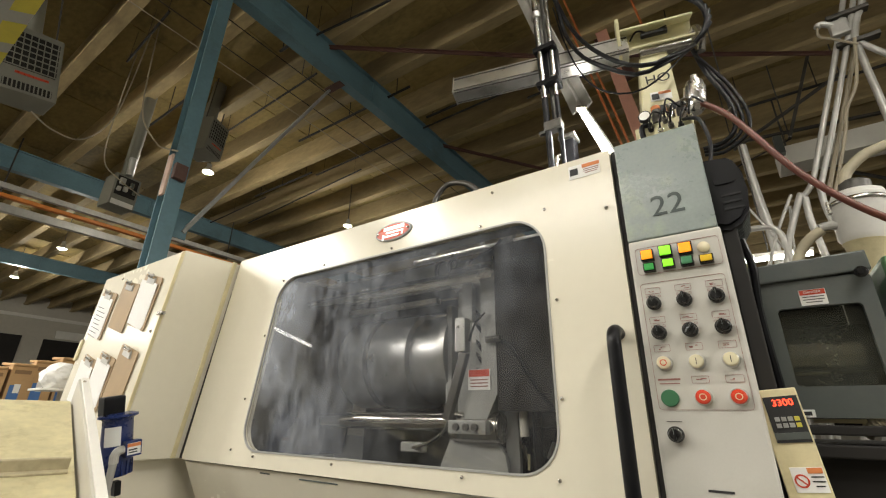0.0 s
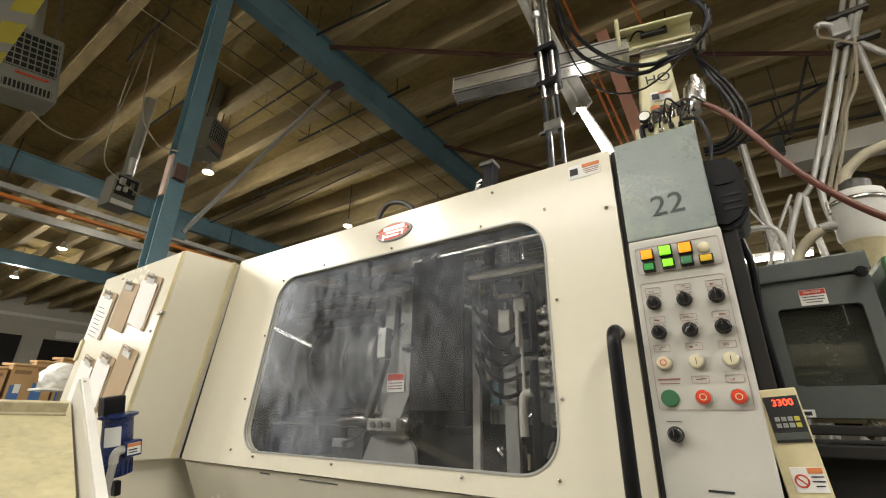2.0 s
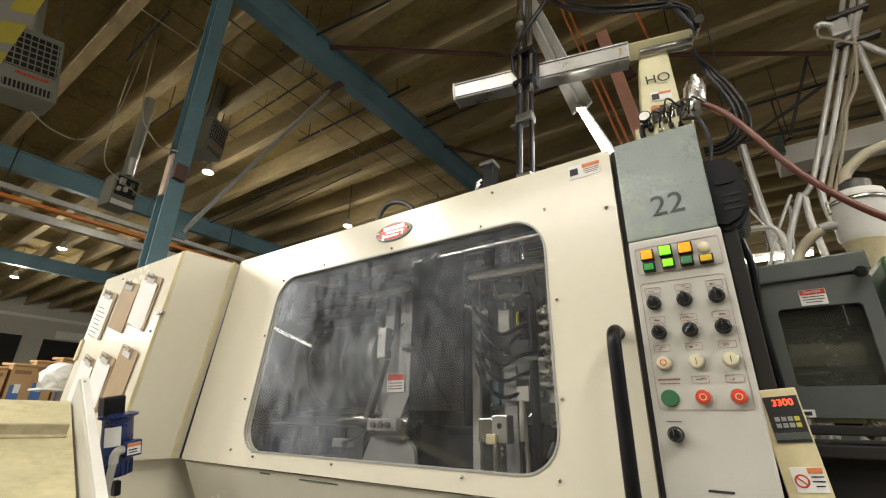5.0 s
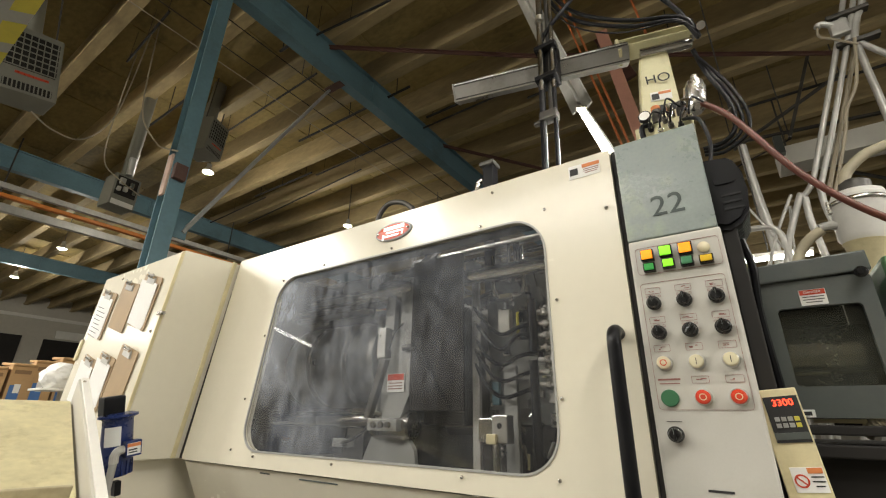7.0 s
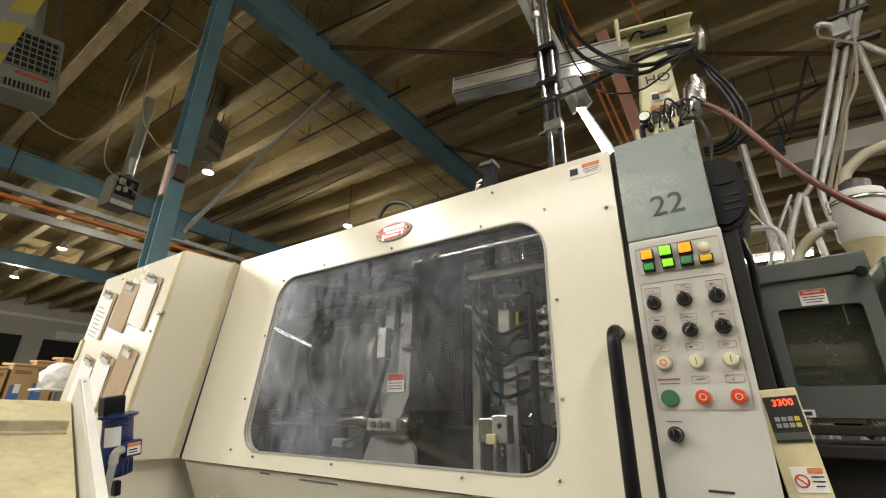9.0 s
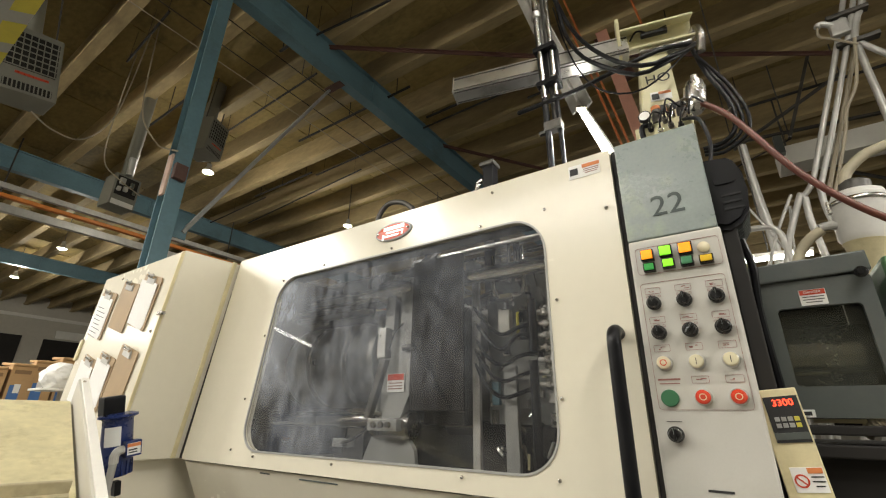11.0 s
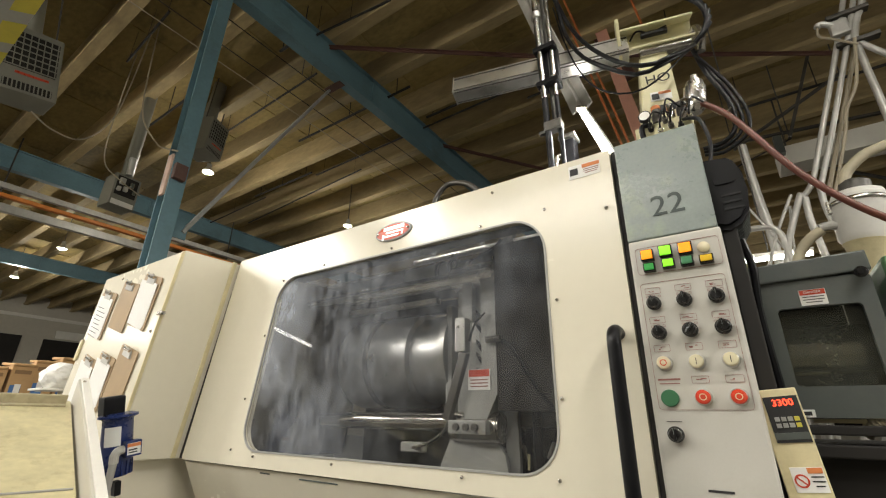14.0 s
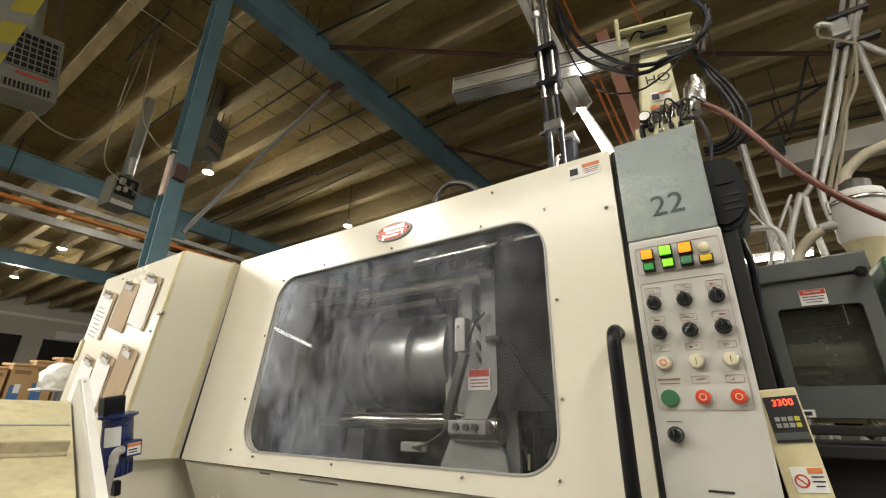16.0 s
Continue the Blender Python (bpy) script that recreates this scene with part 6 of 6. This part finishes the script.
def pipes():
    """Conduits, loader and duct behind the machine."""
    def pipe(label, pts, r, mt=GALV, per=8, cat="pipe", group="conduits"):
        t = thing("conduit_pipe", label, cat, group)
        part("pipe", sweep(pts, r, 12, per), mt, t, smooth=True)
        return t
    up = [(1.65, 2.2, 5.75), (1.33, 2.2, 4.85)]
    pipe("galvanised conduit rising to the roof", up + [(1.069, 2.2, 4.081), (0.894, 2.2, 3.565), (0.704, 2.2, 3.045), (0.576, 2.2, 2.704), (0.50, 2.2, 2.60)], 0.017)
    pipe("galvanised conduit rising to the roof", [(x + 0.05, y, z) for x, y, z in up] + [(1.115, 2.2, 4.054), (0.940, 2.2, 3.543), (0.752, 2.2, 3.029), (0.608, 2.2, 2.66)], 0.017)
    pipe("galvanised conduit rising to the roof", [(x + 0.09, y + 0.05, z) for x, y, z in up] + [(1.155, 2.25, 4.05), (0.985, 2.25, 3.54), (0.79, 2.25, 3.02), (0.64, 2.25, 2.62)], 0.014, CABLE_TAN)
    pipe("bent galvanised conduit beside the bundle", [(1.75, 2.2, 5.75), (1.42, 2.2, 4.85), (1.156, 2.2, 4.02), (1.03, 2.2, 3.72), (1.013, 2.2, 3.451), (1.013, 2.2, 3.133), (1.002, 2.2, 2.6)], 0.020)
    pipe("galvanised branch conduit off the bundle", [(1.007, 2.2, 3.649), (1.119, 2.2, 3.464), (1.3, 2.2, 3.2), (1.5, 2.2, 2.9)], 0.019)
    pipe("tan cable beside the conduits", [(1.0, 2.15, 3.62), (0.93, 2.15, 3.30), (0.84, 2.15, 3.12), (0.80, 2.15, 2.98), (0.70, 2.15, 2.7), (0.62, 2.15, 2.5)], 0.010, CABLE_TAN)
    t = thing("pipe_junction", "conduit fitting box strapped to the pipes", "fitting")
    part("box", box((0.955, 2.17, 3.75), (0.10, 0.05, 0.12), 0.012), GALV, t)
    part("spout", sweep([(0.93, 2.16, 3.78), (0.87, 2.15, 3.82), (0.845, 2.15, 3.80)], 0.02, 10), GALV, t)
    part("cable", sweep([(0.85, 2.15, 3.80), (0.84, 2.14, 3.72), (0.90, 2.14, 3.66), (1.0, 2.14, 3.56)], 0.008, 8), CABLE_TAN, t)
    for z in (3.62, 3.86):
        part("strap", box((1.02, 2.19, z), (0.22, 0.06, 0.03), 0.004), DARK_STEEL, t)
    for pts, r in (([(0.50, 2.2, 2.62), (0.488, 2.2, 2.607), (0.396, 2.2, 2.39), (0.35, 2.2, 2.245), (0.31, 2.2, 1.9), (0.3, 2.4, 0.0)], 0.020), ([(0.515, 2.2, 2.599), (0.507, 2.2, 2.441), (0.522, 2.2, 2.211), (0.54, 2.2, 1.9), (0.3, 2.4, 0.0)], 0.020), ([(0.60, 2.2, 2.66), (0.60, 2.2, 2.45), (0.66, 2.2, 2.1), (0.68, 2.2, 1.9), (0.3, 2.4, 0.0)], 0.018), ([(0.451, 2.2, 2.638), (0.349, 2.2, 2.441), (0.258, 2.2, 2.224), (0.2, 2.2, 1.9), (0.3, 2.4, 0.0)], 0.010), ([(0.10, 2.2, 2.455), (0.25, 2.2, 2.45), (0.316, 2.2, 2.428), (0.346, 2.2, 2.362), (0.354, 2.2, 2.263), (0.355, 2.2, 1.9), (0.3, 2.4, 0.0)], 0.020), ([(0.30, 2.6, 3.3), (0.31, 2.6, 2.9), (0.33, 2.6, 2.5), (0.33, 2.6, 1.9), (0.3, 2.4, 0.0)], 0.030), ([(0.22, 2.4, 2.7), (0.30, 2.4, 2.5), (0.42, 2.4, 2.2)], 0.008), ([(0.44, 2.3, 2.6), (0.40, 2.3, 2.3), (0.42, 2.3, 2.05)], 0.008)):
        pipe("galvanised conduit among the lower pipes", pts, r)
    t = thing("far_strip_light", "fluorescent strip light behind the machine", "lamp")
    part("tray", beam((0.04, 2.4, 2.32), (0.50, 2.4, 2.30), 0.10, 0.03), WHITE, t)
    part("tube", rod((0.05, 2.35, 2.285), (0.49, 2.35, 2.27), 0.014, 12), TUBE, t, "glowing tube", True)
    part("hanger", rod((0.27, 2.4, 2.32), (0.27, 2.4, 6.13), 0.006, 6), DARK_STEEL, t)
    # vacuum loader
    c = thing("vacuum_loader", "white vacuum hopper loader with a metal lid band", "loader", m=pose(0.595, 1.6, 2.06, 0, 5, 0))
    part("canister", lathe([(0.085, 0.0), (0.107, 0.03), (0.110, 0.20), (0.113, 0.205), (0.113, 0.235), (0.104, 0.24), (0.100, 0.262), (0.06, 0.27)], 40), WHITE, c, smooth=True)
    part("clamp_band", lathe([(0.115, 0.196), (0.118, 0.20), (0.118, 0.214), (0.115, 0.218)], 40), STEEL, c, smooth=True)
    part("lid_motor", lathe([(0.062, 0.27), (0.062, 0.32), (0.045, 0.335)], 28), DARK_STEEL, c, smooth=True)
    part("cone", lathe([(0.04, -0.22), (0.088, -0.005), (0.095, 0.003)], 32), CREAM_OLD, c, smooth=True)
    part("latch", box((-0.115, -0.01, 0.20), (0.02, 0.025, 0.07), 0.004), STEEL, c)
    part("spout", sweep([(-0.10, -0.02, 0.10), (-0.14, -0.03, 0.10), (-0.17, -0.03, 0.09)], 0.022, 12), GALV, c)
    part("post", rod((0, 0, -0.22), (0.15, 0, -2.07), 0.05, 16), GUARD_GREY, c)
    pipe("pale suction hose below the loader", [(0.28, 1.6, 1.7), (0.30, 1.6, 1.95), (0.330, 1.6, 2.05), (0.378, 1.58, 2.115), (0.44, 1.57, 2.155)], 0.024, BEIGE_HOSE, 10, "hose", "suction hoses")
    pipe("beige suction hose above the loader", [(0.585, 1.6, 2.34), (0.59, 1.6, 2.40), (0.611, 1.6, 2.45), (0.67, 1.6, 2.507), (0.732, 1.6, 2.537), (0.85, 1.6, 2.55), (1.2, 1.6, 2.5)], 0.026, BEIGE_HOSE, 10, "hose", "suction hoses")
    # white duct and dark steelwork behind
    d = thing("white_duct", "white boxed duct hanging under the roof", "duct")
    part("duct", box((2.2, 6.2, 4.83), (2.5, 0.4, 0.30), 0.01), WHITE, d)
    part("duct_end", box((0.99, 5.96, 4.98), (0.10, 0.12, 0.30), 0.01), GUARD_GREY, d)
    for x in (1.1, 3.2):
        part("hanger", rod((x, 6.2, 5.09), (x, 6.2, 6.13), 0.012, 8), DARK_STEEL, d)
    for a, b, w in (((1.62, 5.0, 6.2), (0.98, 5.0, 4.55), 0.06), ((0.40, 5.0, 4.59), (1.62, 5.0, 5.24), 0.05), ((0.45, 8.0, 5.08), (-0.6, 8.0, 4.5), 0.07), ((1.1, 7.5, 5.6), (2.6, 7.5, 4.6), 0.06), ((0.2, 6.5, 5.55), (2.6, 6.5, 5.35), 0.06)):
        t = thing("dark_strut", "dark steel strut under the roof", "strut", "dark struts")
        part("bar", beam(a, b, w, w * 0.6), DARK_STEEL, t)
        for e in (a, b):
            if e[2] < 5.9:
                part("hanger", rod(e, (e[0], e[1], 6.13), 0.008, 6), DARK_STEEL, t)
    # pink painted and red-brown steel behind the robot, orange pipes
    t = thing("pink_post", "faded pink steel post hanging behind the robot", "post")
    part("post", beam((-0.70, 3.2, 5.7), (-0.40, 3.2, 3.6), 0.03, 0.13, up=(1, 0, 0)), PINK_STEEL, t)
    t = thing("brown_girder", "red-brown steel girder behind the robot", "beam")
    part("girder", beam((-0.86, 3.4, 6.1), (-0.48, 3.4, 5.0), 0.05, 0.14, up=(1, 0, 0)), RUST_STEEL, t)
    for x0, x1, z1 in ((-0.98, -0.52, 3.4), (-0.92, -0.46, 3.4), (-0.33, -0.12, 4.2)):
        pipe("thin orange sprinkler pipe under the roof", [(x0 - 0.10, 2.5, 6.1), (x0, 2.5, 5.65), ((x0 + x1) / 2, 2.5, (5.65 + z1) / 2), (x1, 2.5, z1)], 0.011, ORANGE_PIPE, 3, "pipe", "orange pipes")


def core_slide():
    """Slide block that shows low in the mould space while the mould stands open."""
    t = thing("slide_block", "pale aluminium slide block with a brass bush in the mould space", "slide")
    part("block", box((0, 0, 0), (0.055, 0.05, 0.085), 0.004), ALU, t)
    part("plate", box((-0.06, 0.01, -0.005), (0.065, 0.02, 0.075), 0.004), STEEL, t)
    part("bush", box((-0.025, -0.03, -0.03), (0.035, 0.02, 0.03), 0.004), EDGE_YELLOW, t)
    part("hole", rod((0.0, -0.0255, 0.01), (0.0, -0.02, 0.01), 0.009, 12), INK, t)
    part("ram", rod((-0.03, 0.01, -0.25), (-0.03, 0.01, -0.04), 0.014, 12), CHROME, t)
    return t


# ---- build ----
hall()
crane_rails()
MACHINE = machine()
tie_bars(MACHINE)
PLATEN = moving_platen(MACHINE)
TAKEOUT = fixed_mould(MACHINE)
controls(MACHINE)
clipboards()
ROBOT, ARM, STROKE = robot()
air_unit()
still_hoses()
HOSES = moving_hoses()
work_light()
CONVEYOR, CLEATS, SEAM, BELT_LEN, BELT_R = conveyor()
drive_motor()
bench()
overhead()
injection_end()
pipes()
SLIDE = core_slide()
lamps()


def motions():
    # clamp opens and closes
    y, z = 0.60, 1.413
    shut, wide = -0.833, -1.218
    walk(PLATEN, [(0, pose(shut, y, z)), (0.6, pose(shut, y, z)), (1.0, pose(shut - 0.152, y, z)), (1.5, pose(shut - 0.368, y, z)), (1.8, pose(wide, y, z)), (11.27, pose(wide, y, z)), (11.5, pose(wide + 0.062, y, z)), (12.0, pose(wide + 0.25, y, z)), (12.5, pose(wide + 0.363, y, z)), (13.0, pose(wide + 0.380, y, z)), (13.5, pose(shut, y, z)), (16, pose(shut, y, z))])
    # robot arm rolls back and forth
    def roll(a):
        return ARM_AXIS @ Matrix.Rotation(radians(a), 4, "X")
    walk(ARM, [(0, roll(0)), (2.35, roll(0)), (2.65, roll(40)), (3.0, roll(68)), (6.9, roll(68)), (7.1, roll(25)), (7.3, roll(0)), (16, roll(0))])
    # stroke unit leans and travels along the arm
    def stroke(s, lean, dz=0.0):
        return pose(-0.455 - 0.969 * s, 0.375 - 0.247 * s, 2.64 + dz, lean, 0, 0)
    walk(STROKE, [(0, stroke(0, 3)), (2.35, stroke(0, 3)), (3.0, stroke(0, -7)), (3.6, stroke(0, -7)), (4.2, stroke(0.09, -7)), (5.9, stroke(0.09, -7)), (6.5, stroke(0, -7)), (6.9, stroke(0, -7)), (7.3, stroke(0, 3)), (16, stroke(0, 3))])
    for chain, when in HOSES:
        chain.key(when)
    # belt cleats climb to the head and return underneath
    speed = 0.20
    for k, ob in enumerate(CLEATS):
        walk(ob, belt_rows(0.508 + 0.774 * k, speed, BELT_LEN, BELT_R))
    walk(SEAM, belt_rows(3.41, speed, BELT_LEN, BELT_R))
    # take-out tube is drawn down out of the mould space
    walk(TAKEOUT, [(0, pose(0, 0, 0)), (4.4, pose(0, 0, 0)), (5.6, pose(0, 0, -0.62)), (16, pose(0, 0, -0.62))])
    # slide block rises into the open mould and drops back
    lo, hi = pose(-0.695, 0.222, 0.995), pose(-0.695, 0.222, 1.218)
    walk(SLIDE, [(0, lo), (3.85, lo), (4.15, hi), (9.1, hi), (9.5, lo), (16, lo)])


motions()
